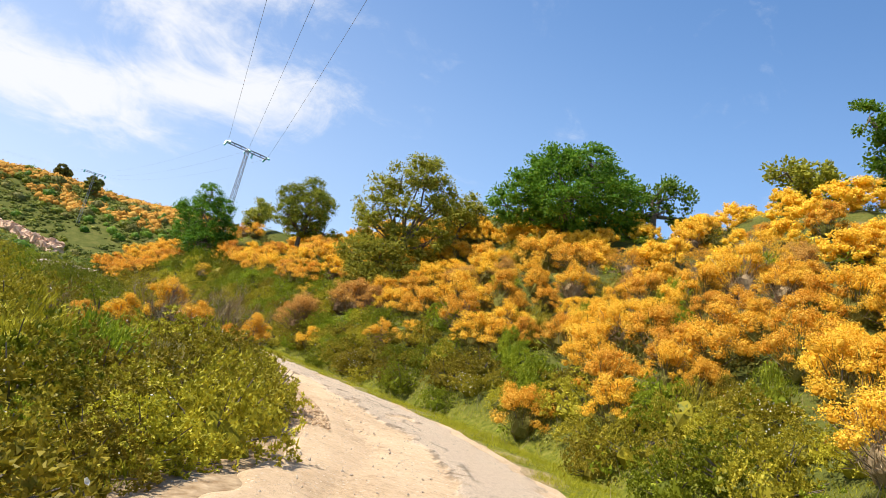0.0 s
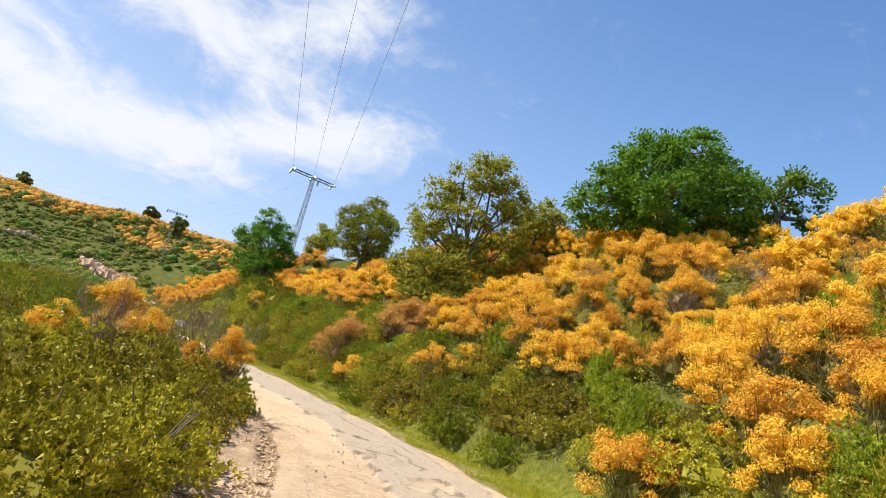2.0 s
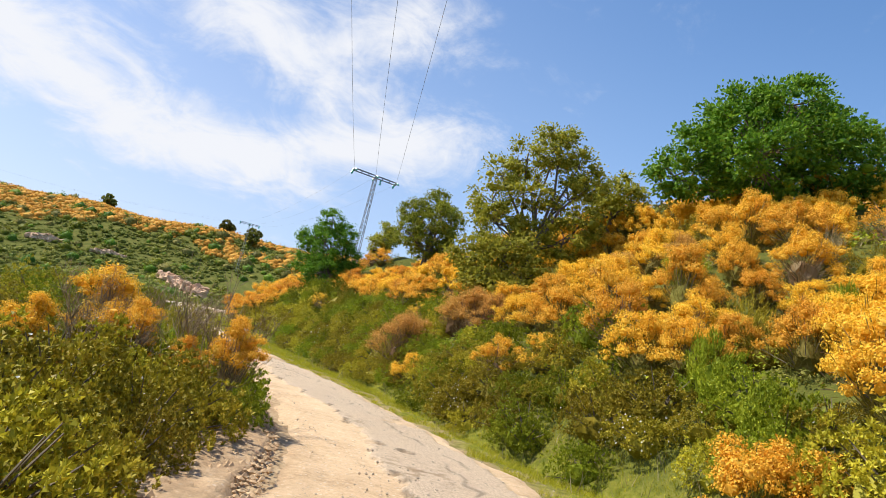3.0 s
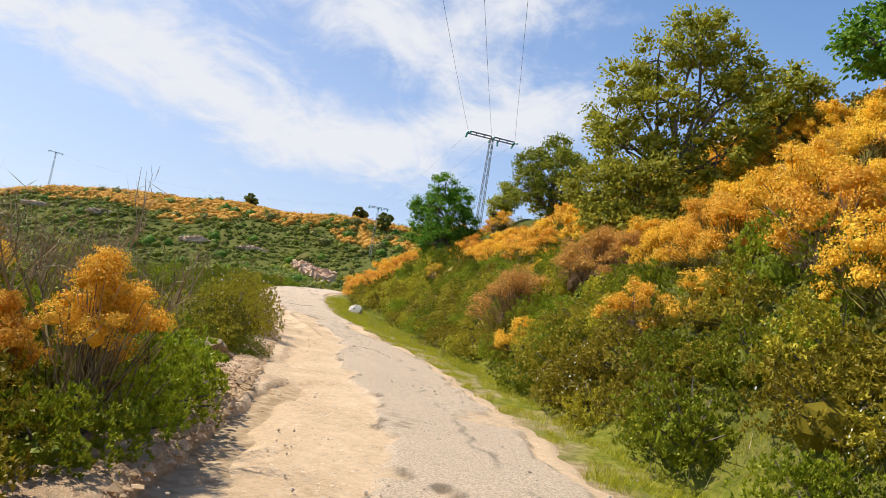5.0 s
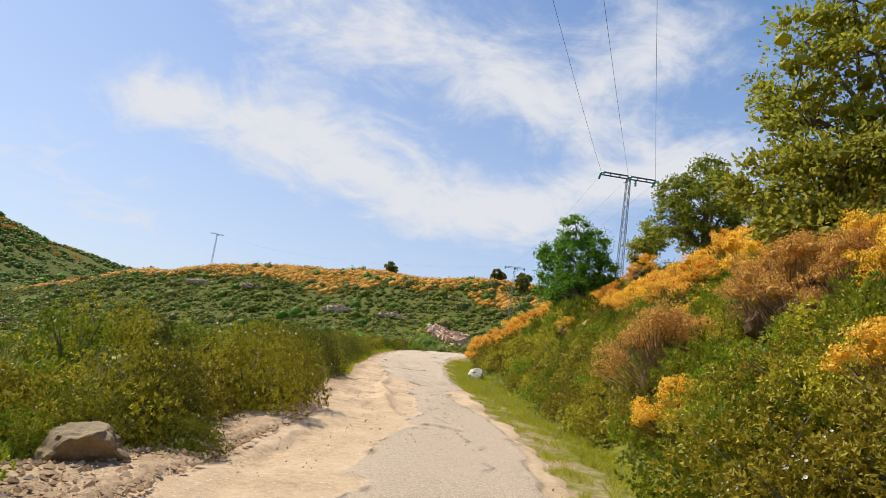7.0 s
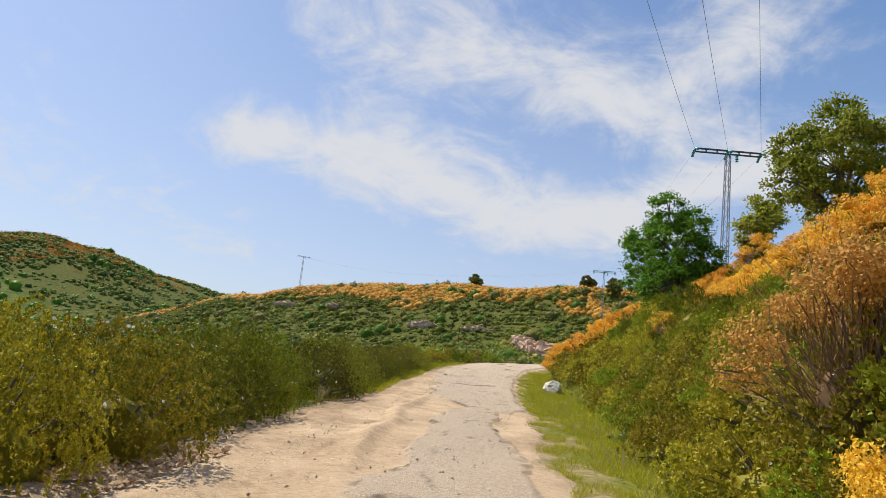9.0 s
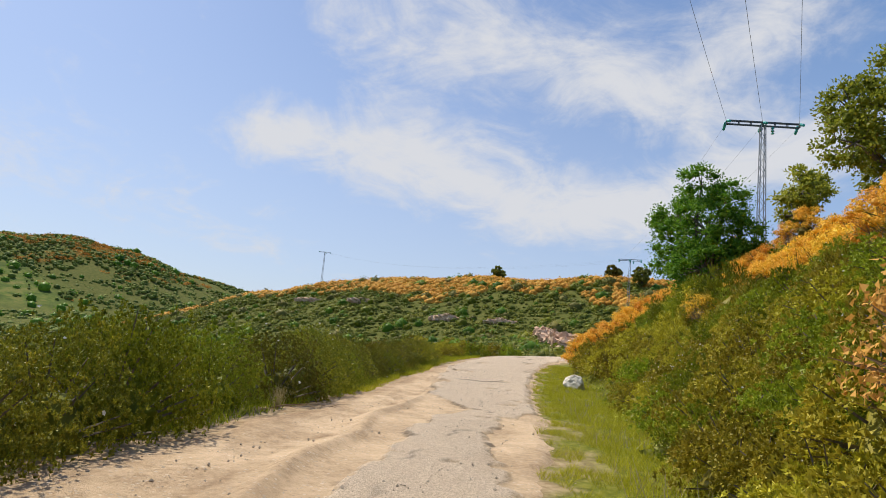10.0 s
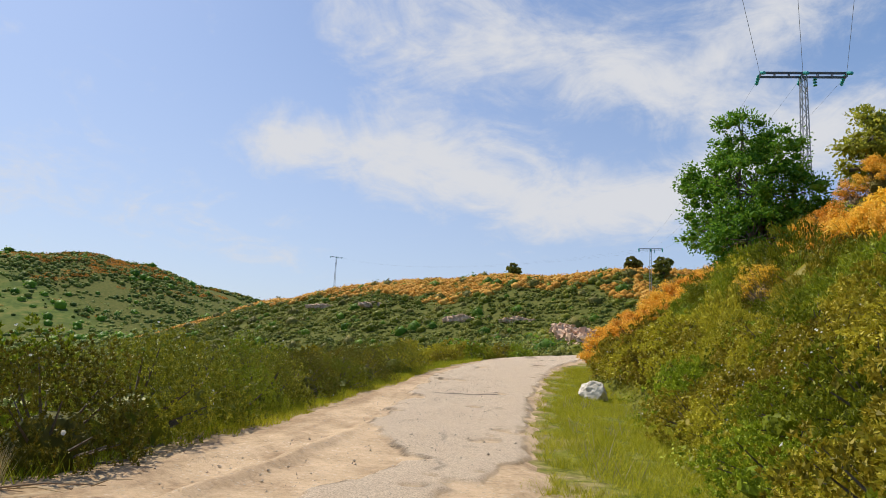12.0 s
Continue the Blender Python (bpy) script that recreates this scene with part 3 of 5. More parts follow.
        crack = np.maximum(crack, 0.6 * np.exp(-(gap / 0.035) ** 2) * smooth(s, lo, lo + 1) * (1 - smooth(s, hi - 1, hi)) * smooth(wave(x, y, 3.0, seed + 5), 0.0, 0.5))
    across = s - 59.9 - 0.15 * d - 0.12 * wave(x, y, 0.9, 84)
    crack = np.maximum(crack, 0.9 * np.exp(-(across / 0.13) ** 2) * smooth(d, -0.7, -0.4) * (1 - smooth(d, 1.2, 1.7)))
    speck = smooth(wave(x, y, 0.42, 38) + 0.6 * wave(x, y, 0.9, 39), 0.1, 0.7)
    worn = sum(np.exp(-((s - cs) / rs) ** 2 - ((d - cd) / rd) ** 2) for cs, cd, rs, rd in ((20.2, 0.25, 0.7, 0.6), (11.7, 0.3, 0.8, 0.3), (24.7, 0.3, 0.5, 0.2), (12.8, -1.0, 0.25, 0.3), (9.2, 0.9, 0.8, 0.2), (15.6, 0.1, 0.7, 0.25)))
    drift = smooth(wave(x, y, 3.2, 45) + 0.5 * wave(x, y, 1.0, 46), -0.6, 0.8)
    tracks = np.clip(0.45 * rut + 0.8 * groove, 0, 0.85) * drift * soft * (0.2 + 0.8 * late)
    earth = np.maximum(shelf * 0.75, 0.85 * gully) * np.clip(0.75 + 0.35 * wave(x, y, 0.8, 47), 0, 1)
    side = 0.38 * late * soft * drift + 0.5 * smooth(-d + 0.15 * wave(x, y, 1.2, 48), 1.7, 2.1) * late
    # darker brown along ruts, gullies, shelf and left edge, worn spots and hollow
    dark = np.maximum.reduce([tracks, earth, side, 0.75 * speck * np.clip(worn * 1.3, 0, 1), 0.40 * hollow * drift])
    for key, val in (("asphalt", hard), ("broken", dark), ("crack", crack)):
        me.attributes.new(key, "FLOAT", "POINT").data.foreach_set("value", val.ravel().astype(np.float32))
    tagged(new("road", me), "pale sandy track with worn patches of broken asphalt", "road", kind="structure")


build_ground()
build_road()


# ---- plants ----
def broom_meshes(seed, bloom=1.0, pale=False, near=1.0, leggy=0.0, flower=None):
    """A rounded broom bush about 1 m in radius and 1.4 m high: wood, thin twigs and puffs of blossom."""
    r = np.random.RandomState(seed)
    lobes = r.randint(34, 44)
    az = np.arange(lobes) * 2.4 + r.uniform(-0.4, 0.4, lobes)
    el = np.radians(r.uniform(4 + 36 * leggy, 88, lobes))
    c = np.stack([np.cos(el) * np.cos(az), np.cos(el) * np.sin(az), 0.30 + (1.0 + 0.6 * leggy) * np.sin(el)], 1) * r.uniform(0.66, 1.02, (lobes, 1))
    stems = [[(0, 0, -0.25), c[i] * (0.30, 0.30, 0.35) + r.normal(0, 0.05, 3), c[i] * (0.7, 0.7, 0.7), c[i]] for i in range(0, lobes, 5 if pale else 2)]
    sv, sf = tubes(stems, [(0.018, 0.013, 0.009, 0.004)] * len(stems), 3)
    k = int(420 * near)
    root = r.normal(0, 0.16, (k, 3)) * (1, 1, 0)
    tip = c[r.randint(0, lobes, k)] * (1.0 if pale else 0.92) + r.normal(0, 0.15, (k, 3))
    f = r.uniform(0.25, 1.0, (k, 1))
    tv, tf = blades(root + (tip - root) * f, tip - root + r.normal(0, 0.22, (k, 3)), r.uniform(0.2, 0.42, k), r.uniform(0.012, 0.028, k) / math.sqrt(near), r, tip)
    tv, tf = joined((tv, tri(tf)), hearts([(0, 0, 0.30)], [(0.32, 0.32, 0.32)], r, 2)) if not leggy else (tv, tri(tf))
    pts, faces, rads = [], [], r.uniform(0.11, 0.27, lobes)
    for i in range(lobes):
        m = int(r.uniform(110, 190) * bloom * near * (1.7 if pale or leggy else 1.0) * (rads[i] / 0.22) ** 1.6)
        v = unit(r.normal(size=(m, 3)))
        v[:, 2] = np.where(v[:, 2] < -0.3, -v[:, 2], v[:, 2])
        knob = 1 + 0.20 * np.sin(v[:, :1] * 8 + i) * np.sin(v[:, 1:2] * 7 + 2 * i) + 0.15 * np.sin(v[:, 2:] * 10 + i)
        pts.append(c[i] + v * rads[i] * knob * (0.62 + 0.50 * r.uniform(0, 1, (m, 1)) ** 0.8) * (1, 1, 0.85))
        faces.append(v + c[i] * 0.3)
    p, face = np.concatenate(pts), np.concatenate(faces)
    grow = 1 / math.sqrt(near * (0.6 + 0.4 * bloom))
    pieces = [petals(p, r.uniform(0.020, 0.040, len(p)) * grow * (0.72 if pale or leggy else 1.0), r, face)]
    if bloom > 0.8:
        pieces.append(hearts(c, rads[:, None] * ((0.42, 0.42, 0.36) if near > 1.2 else (0.62, 0.62, 0.52)), r))
    fv, ff = joined(*pieces)
    twig = TWIG_BROWN if pale else TWIG_DRY if leggy or seed % 5 == 1 else TWIG_GREEN
    return (mesh_np("wood", sv, sf, BARK), mesh_np("greenery", tv, tf, twig),
            mesh_np("blossom", fv, ff, flower or (BLOOM_PALE if pale else BLOOM)))


def dome(r, k, lumps, squash=0.85):
    """Points through the outer half of a lumpy dome of radius 1."""
    v = unit(r.normal(size=(k, 3)))
    v[:, 2] = np.abs(v[:, 2]) * 1.0
    c = unit(r.normal(size=(lumps, 3)) * (1, 1, 0.7))
    c[:, 2] = np.abs(c[:, 2])
    close = np.max(v @ c.T, axis=1)
    rad = 0.42 + 0.62 * smooth(close, 0.84, 0.975)
    p = v * (rad * r.uniform(0.30, 1.0, k) ** 0.4)[:, None]
    return p * (1, 1, squash), v


def shrub_meshes(seed, mat, leaves=1300, size=0.09, flowers=0, upright=0.0, lumps=15, solid=0.62):
    """A dense leafy shrub of radius 1: tufts of small leaves over a knobbly heart of twigs."""
    r = np.random.RandomState(seed)
    knob = unit(r.normal(size=(lumps, 3)) * (1, 1, 0.7))
    knob[:, 2] = np.abs(knob[:, 2])
    proud = r.uniform(0.58 + 0.4 * solid, 1.08, lumps)

    def shell(v):
        near = v @ knob.T
        return (solid + (1 - solid) * smooth(np.max(near, axis=1), 0.80, 0.97)) * proud[np.argmax(near, axis=1)]

    each = 14
    tufts = int(leaves * 1.2) // each
    v = unit(r.normal(size=(tufts, 3)))
    v[:, 2] = np.where(v[:, 2] < -0.15, -v[:, 2], v[:, 2])
    c = v * (shell(v) * r.uniform(0.70, 1.05, tufts))[:, None]
    i = np.repeat(np.arange(tufts), each)
    way = unit(unit(r.normal(size=(len(i), 3))) + v[i] * 0.7 + (0, 0, 0.3))
    sprig = (r.uniform(0.6, 1.5, tufts) * size)[i][:, None]
    p = c[i] + way * sprig * r.uniform(0.2, 1.0, (len(i), 1))
    lv, lf = leaf_tris(p, way + r.normal(0, 0.5, p.shape) + (0, 0, upright), r.uniform(0.75, 1.3, len(i)) * size, r.uniform(0.6, 0.95, len(i)) * size, r, way + (0, 0, 0.5))
    n = 14
    tips = v[:n] * (0.9, 0.9, 0.9)
    sv, sf = tubes([[(0, 0, -0.2), t * (0.35, 0.35, 0.45), t] for t in tips], [(0.03, 0.018, 0.006)] * n, 3)
    bv, bf = BALLS[2]
    heart = bv * (shell(bv) * 0.50)[:, None] * r.uniform(0.9, 1.05, (len(bv), 1)) * (1, 1, 0.95)
    lv, lf = joined((lv, lf), (heart, bf))
    out = [mesh_np("wood", sv, sf, BARK), mesh_np("foliage", lv, lf, mat)]
    if flowers:
        v = unit(r.normal(size=(flowers, 3)) + (0, 0, 0.5))
        v[:, 2] = np.abs(v[:, 2])
        c = v * (shell(v) * r.uniform(1.0, 1.1, flowers))[:, None]
        ang = np.arange(5) * 2 * np.pi / 5
        a = unit(np.cross(v, (0.2, 0.5, 0.8)))
        b = np.cross(v, a)
        rim = c[:, None] + (a[:, None] * np.cos(ang)[None, :, None] + b[:, None] * np.sin(ang)[None, :, None]) * r.uniform(0.012, 0.022, (flowers, 1, 1)) + v[:, None] * 0.012
        fv = np.concatenate([c[:, None], rim], 1).reshape(-1, 3)
        base = np.arange(flowers)[:, None] * 6
        ff = np.concatenate([np.stack([base[:, 0], base[:, 0] + 1 + i, base[:, 0] + 1 + (i + 1) % 5], 1) for i in range(5)])
        out.append(mesh_np("blossom", fv, ff, PETAL))
    return out


def feather_meshes(seed, mat, k=4200):
    """A broom bush in leaf only: upright sprays of thin green twigs."""
    r = np.random.RandomState(seed)
    sprays = k // 14
    c, v = dome(r, sprays, 14, 1.0)
    i = np.repeat(np.arange(sprays), 14)
    way = unit(v[i] + (0, 0, 0.4) + r.normal(0, 0.55, (len(i), 3)))
    p = c[i] + r.normal(0, 0.04, (len(i), 3)) - way * 0.06
    fv, ff = leaf_tris(p, way, r.uniform(0.06, 0.14, len(i)), r.uniform(0.018, 0.034, len(i)), r, v[i] + (0, 0, 0.3))
    tips = dome(r, 16, 6)[0] * 0.9
    sv, sf = tubes([[(0, 0, -0.2), t * (0.35, 0.35, 0.45), t] for t in tips], [(0.02, 0.012, 0.004)] * 16, 3)
    fv, ff = joined((fv, ff), hearts([(0, 0, 0.1)], [(0.42, 0.42, 0.42)], r, 2))
    return mesh_np("wood", sv, sf, BARK), mesh_np("foliage", fv, ff, mat)


def plant(name, meshes, label, category, group):
    t = thing(name, label, category, group)
    for m in meshes:
        o = part(m.name.split(".")[0], m, t)
        if o.name.startswith(("blossom", "greenery")):
            tagged(o, kind="stuff")
    return t


def place(x, y, size, tall=1.0, turn=0.0, sink=0.05):
    return pose(x, y, float(ground(x, y)) - sink, 0, 0, turn) @ Matrix.Diagonal((size, size, size * tall, 1))


def put(proto, x, y, size, tall, turn):
    m = place(x, y, size, tall, turn)
    o = copy_thing(proto, Matrix())
    o.matrix_basis = m
    return o


def scatter(protos, s_range, d_range, count, size, seed, keep=None, gap=0.7, taken=None, tall=(0.9, 1.3)):
    """Copies of plants over a stretch of the roadside, keeping apart."""
    r = np.random.RandomState(seed)
    taken = [] if taken is None else taken
    done = 0
    for _ in range(count * 12):
        if done >= count:
            break
        s, d = r.uniform(*s_range), r.uniform(*d_range)
        x, y = (float(v) for v in at_road(s, d))
        w = r.uniform(*size)
        if keep is not None and not keep(s, d, x, y, r):
            continue
        if any((x - a) ** 2 + (y - b) ** 2 < (gap * (w + c)) ** 2 for a, b, c in taken):
            continue
        taken.append((x, y, w))
        put(protos[r.randint(len(protos))], x, y, w, r.uniform(*tall), r.uniform(0, 360))
        done += 1
    return taken


def oak(name, x, y, blobs, leaf, label, seed, size=0.17, density=1.0, trunks=1, thick=0.22):
    """A broad-leaved tree: trunk and limbs that reach into a crown made of leafy clumps. blobs: (dx, dy, height, radius across, radius up)."""
    r = np.random.RandomState(seed)
    z0 = float(ground(x, y)) - 0.2
    t = thing(name, label, "tree")
    t.location = (x, y, z0)
    trunk_top = min(b[2] - 0.4 * b[4] for b in blobs)
    bend = r.normal(0, 0.12, (3, 3)) * (1, 1, 0)
    tv, tf = tubes([[(0.5 * i, 0.3 * i, -0.2), (0.5 * i, 0.3 * i, trunk_top * 0.4) + bend[i], (0.4 * i, 0.2 * i, trunk_top)] for i in range(trunks)],
                   [(thick * 1.25, thick, thick * 0.75)] * trunks, 9)
    part("trunk", mesh_np("trunk", tv, tf, BARK, True), t)
    paths, radii, pts, outs, inner = [], [], [], [], []
    for bx, by, bz, rx, rz in blobs:
        c = np.array((bx, by, bz))
        start = np.array((0.3 * bx / (1 + abs(bx)), 0.3 * by / (1 + abs(by)), min(trunk_top, bz - rz * 0.3)))
        mid = (start + c) / 2 + r.normal(0, 0.25, 3)
        paths.append([start, mid, c]), radii.append((thick * 0.6, thick * 0.4, thick * 0.2))
        clumps = max(7, int(6.0 * rx * (rx + rz) * density))
        v = unit(r.normal(size=(clumps, 3)))
        cl = c + v * (rx, rx, rz) * r.uniform(0.55, 1.0, (clumps, 1)) ** 0.6
        for q in cl[:: 3]:
            paths.append([c, (c + q) / 2 + r.normal(0, 0.12, 3), q]), radii.append((thick * 0.2, thick * 0.12, thick * 0.05))
        for q in cl:
            m = int(r.uniform(50, 90))
            w = unit(r.normal(size=(m, 3)))
            rad = r.uniform(0.38, 0.72)
            inner.append((*q, rad * 0.34))
            pts.append(q + w * (rad, rad, rad * 0.7) * r.uniform(0.2, 1, (m, 1)) ** 0.5)
            outs.append(w + 0.7 * unit(q - c))
    for way, rad in zip(paths, radii):
        lv, lf = tubes([way], [rad], 5)
        part("limb", mesh_np("limb", lv, lf, BARK, True), t)
    p, w = np.concatenate(pts), np.concatenate(outs)
    cv, cf = blades(p, w + r.normal(0, 0.6, p.shape), r.uniform(0.7, 1.35, len(p)) * size, r.uniform(0.5, 0.8, len(p)) * size, r, w + (0, 0, 0.25))
    inner = np.array(inner)
    cv, cf = joined((cv, tri(cf)), hearts(inner[:, :3], inner[:, 3:] * (1, 1, 0.7), r))
    part("crown", mesh_np("crown", cv, cf, leaf), t)
    return t


def blob_tree(name, x, y, height, width, leaf, label, seed, bare=0.25, **more):
    """An oak from its height and width alone."""
    r = np.random.RandomState(seed + 500)
    low, top = height * bare, height
    blobs = [(0, 0, (low + top) / 2, width * 0.33, (top - low) * 0.36)]
    for i in range(6):
        a = i * 1.05 + r.uniform(-0.3, 0.3)
        f = r.uniform(0.2, 0.38)
        h = low + (top - low) * r.uniform(0.22, 0.78)
        blobs.append((width * f * math.cos(a), width * f * math.sin(a), h, width * 0.2, (top - low) * 0.2))
    blobs.append((r.uniform(-0.1, 0.1) * width, 0, top - (top - low) * 0.16, width * 0.22, (top - low) * 0.17))
    return oak(name, x, y, blobs, leaf, label, seed, **more)


def bar(bm, a, b, w, h=None):
    """A square bar from a to b added to a bmesh."""
    a, b = Vector(a), Vector(b)
    m = Matrix.Translation((a + b) / 2) @ (b - a).to_track_quat("Z", "Y").to_matrix().to_4x4() @ Matrix.Diagonal((w, h or w, (b - a).length, 1))
    bmesh.ops.create_cube(bm, size=1, matrix=m)


def lattice_pylon(x, y, top, height, arm, arm_dir, label):
    """A lattice mast with a trussed cross-arm and glass insulators."""
    t = thing("pylon", label, "pylon", "medium-voltage line pylons")
    t.matrix_basis = pose(x, y, top - height, 0, 0, math.degrees(math.atan2(arm_dir[1], arm_dir[0])))
    b, c = 0.021 * height, 0.16
    for sx, sy in ((-1, -1), (1, -1), (1, 1), (-1, 1)):
        bm = bmesh.new()
        bar(bm, (sx * b, sy * b, -0.3), (sx * c, sy * c, height), 0.055)
        part_bm("leg", bm, GALVANISED, t)
    bm = bmesh.new()
    n = int(height / 0.62)
    for i in range(n):
        z0, z1 = i * height / n, (i + 1) * height / n
        w0, w1 = b + (c - b) * z0 / height, b + (c - b) * z1 / height
        k = 1 if i % 2 else -1
        for ax in (0, 1):
            for sgn in (-1, 1):
                p, q = [-k * w0, sgn * w0, z0], [k * w1, sgn * w1, z1]
                if ax:
                    p, q = [p[1], p[0], p[2]], [q[1], q[0], q[2]]
                bar(bm, p, q, 0.03)
    part_bm("bracing", bm, GALVANISED, t)
    bm = bmesh.new()
    for sy in (-0.10, 0.10):
        bar(bm, (-arm / 2, sy, height - 0.14), (arm / 2, sy, height - 0.14), 0.06)
        bar(bm, (-arm / 2, sy, height + 0.15), (arm / 2, sy, height + 0.15), 0.07)
    for i in range(7):
        u = -arm / 2 + i * arm / 6
        for sy in (-0.10, 0.10):
            bar(bm, (u, sy, height - 0.14), (u, sy, height + 0.15), 0.05)
    part_bm("crossarm", bm, DARK_STEEL, t, "dark steel cross-arm")
    for u in (-arm / 2, 0, arm / 2):
        for sy, drop in ((-1, 0.25), (1, 0.45)):
            bm = bmesh.new()
            for i in range(4):
                m = pose(u, sy * (0.28 + 0.14 * i), height + 0.05 - drop * i / 4, 90, 0, 0)
                bmesh.ops.create_cone(bm, cap_ends=True, segments=10, radius1=0.13, radius2=0.09, depth=0.07, matrix=m)
            bar(bm, (u, sy * 0.18, height + 0.08), (u, sy * 0.82, height + 0.05 - drop), 0.04)
            part_bm("insulator", bm, GLASS_GREEN, t, "green glass insulator string")
    bm = bmesh.new()
    for i in range(3):
        bmesh.ops.create_cone(bm, cap_ends=True, segments=10, radius1=0.14, radius2=0.10, depth=0.1, matrix=pose(0.72, 0, height - 0.28 - 0.2 * i))
    bar(bm, (0.72, 0, height - 0.1), (0.72, 0, height - 0.75), 0.05)
    part_bm("insulator", bm, GLASS_GREEN, t, "green glass post insulator under the arm")
    return t


def cable(a, b, sag, thick=0.018):
    a, b = Vector(a), Vector(b)
    pts = [a.lerp(b, i / 24) - Vector((0, 0, 4 * sag * (i / 24) * (1 - i / 24))) for i in range(25)]
    v, f = tubes([[tuple(p) for p in pts]], [[thick] * 25], 5)
    tagged(new("power_cable", mesh_np("power_cable", v, f, CABLE)), "thin aluminium cable strung between pylons", "cable", "power line cables")


def outcrop(x, y, length, height, turn, label, seed):
    """A bank of broken, jointed rock standing out of the slope, ledge by ledge."""
    r = random.Random(seed)
    t = thing("rock_outcrop", label, "rock")
    t.matrix_basis = pose(x, y, float(ground(x, y)), 0, 0, turn)
    for i in range(11):
        u = (i / 10 - 0.5) * length
        w, h = r.uniform(0.20, 0.34) * length, height * r.uniform(0.55, 0.8) * (1.1 - abs(i / 10 - 0.5))
        m = pose(u, r.uniform(-0.25, 0.25) * height, h * 0.3, r.uniform(-10, 10), r.uniform(-10, 10), r.uniform(-20, 20)) @ Matrix.Diagonal((w, height * r.uniform(0.5, 0.9), h * 1.4, 1))
        bm = bmesh.new()
        bmesh.ops.create_cube(bm, size=1, matrix=m)
        bmesh.ops.subdivide_edges(bm, edges=bm.edges[:], cuts=4, use_grid_fill=True)
        for v in bm.verts:
            v.co += Vector(noise.noise_vector(v.co * 1.7 + Vector((seed, 0, 0)))) * 0.26 * height + Vector(noise.noise_vector(v.co * 5)) * 0.09 * height
        part_bm("ledge", bm, PINK_ROCK, t)
    return t


def boulder(name, x, y, size, mat, label, seed, sink=0.25, turn=0.0):
    """A weathered stone with broken faces."""
    r = random.Random(seed)
    bm = bmesh.new()
    bmesh.ops.create_icosphere(bm, subdivisions=4, radius=1)
    cuts = [(Vector((r.gauss(0, 1), r.gauss(0, 1), r.gauss(0, 0.8))).normalized(), r.uniform(0.48, 0.82)) for _ in range(13)]
    for v in bm.verts:
        for nrm, dist in cuts:
            over = v.co.dot(nrm) - dist
            if over > 0:
                v.co -= nrm * over * 0.92
        v.co += v.co.normalized() * (0.09 * noise.fractal(v.co * 3 + Vector((seed, 0, 0)), 0.7, 2.0, 4))
        v.co = Vector((v.co.x * size[0], v.co.y * size[1], v.co.z * size[2]))
    ob = part_bm(name, bm, mat, None, "", False)
    ob.matrix_basis = pose(x, y, float(ground(x, y)) + size[2] * (1 - 2 * sink) * 0.75, 0, 0, turn)
    return tagged(ob, label, "rock")


# ---- trees ----
oak("oak_tree", 5.2, 36.4, [(0, 0, 3.1, 2.9, 2.3), (-2.4, 0.3, 2.2, 1.8, 1.4), (2.3, 0, 2.8, 1.8, 1.5), (0.6, 0, 5.0, 1.5, 1.0), (-1.0, 0.2, 4.5, 1.5, 0.9), (2.2, 0.4, 4.3, 1.2, 0.9), (-0.6, -1.6, 2.0, 1.8, 1.4), (3.2, 0.4, 1.6, 1.4, 1.0), (-3.2, 0, 1.5, 1.0, 0.8)],
    OAK, "dense bright green oak on the crest of the slope", 11, density=1.4, size=0.15)
oak("oak_tree", 10.2, 37.6, [(0, 0, 2.2, 1.2, 1.1), (1.0, 0.3, 3.0, 0.9, 0.8), (-0.9, 0, 2.0, 1.0, 0.9), (1.8, 0, 1.8, 0.8, 0.7), (0.2, 0, 3.3, 0.7, 0.6)], OAK, "slender open-crowned young oak beside a larger one", 12, density=0.7)
oak("oak_tree", -3.2, 38.8, [(0.2, 0, 7.4, 1.2, 0.8), (-1.0, 0, 6.9, 1.0, 0.8), (-2.0, 0, 6.0, 1.0, 0.8), (1.3, 0.2, 6.9, 1.0, 0.8), (-0.5, 0, 5.4, 1.2, 0.9), (1.1, 0.5, 5.5, 1.1, 0.8), (-2.2, 0.2, 4.8, 1.0, 0.8), (0.3, 0, 8.2, 0.9, 0.5), (1.9, 0, 6.0, 0.8, 0.6), (1.9, 0, 4.4, 0.9, 0.8), (-1.7, 0, 3.7, 1.2, 1.0), (-0.2, 0.2, 3.3, 1.2, 1.0), (1.3, 0, 3.6, 1.1, 0.9)],
    OLIVE_OAK, "tall olive-green oak with an open crown in young leaf", 13, density=1.45, size=0.13, thick=0.15)
oak("oak_tree", -4.3, 37.8, [(0, 0, 2.6, 1.5, 1.4), (-1.1, 0, 2.9, 1.1, 0.9), (1.1, 0, 2.4, 1.2, 1.1), (0.2, 0, 3.8, 1.1, 0.8), (0.3, -0.6, 1.5, 1.5, 0.9)], OLIVE_OAK, "low bushy olive-green oak on the slope", 14, density=1.6, size=0.13)
oak("oak_tree", -0.2, 41.4, [(0, 0, 2.8, 1.1, 0.8), (-0.9, 0, 2.0, 0.9, 0.7), (0.8, 0, 2.0, 0.9, 0.8), (0.1, 0, 1.6, 0.9, 0.7)], OLIVE_OAK, "small olive-green oak with a bare lower trunk", 15, density=1.5, size=0.13, thick=0.12)
blob_tree("oak_tree", -13.9, 60.0, 7.3, 6.0, MID_OAK, "spreading olive-green oak with a bare trunk on the bank", 16, density=1.5, size=0.14, bare=0.14)
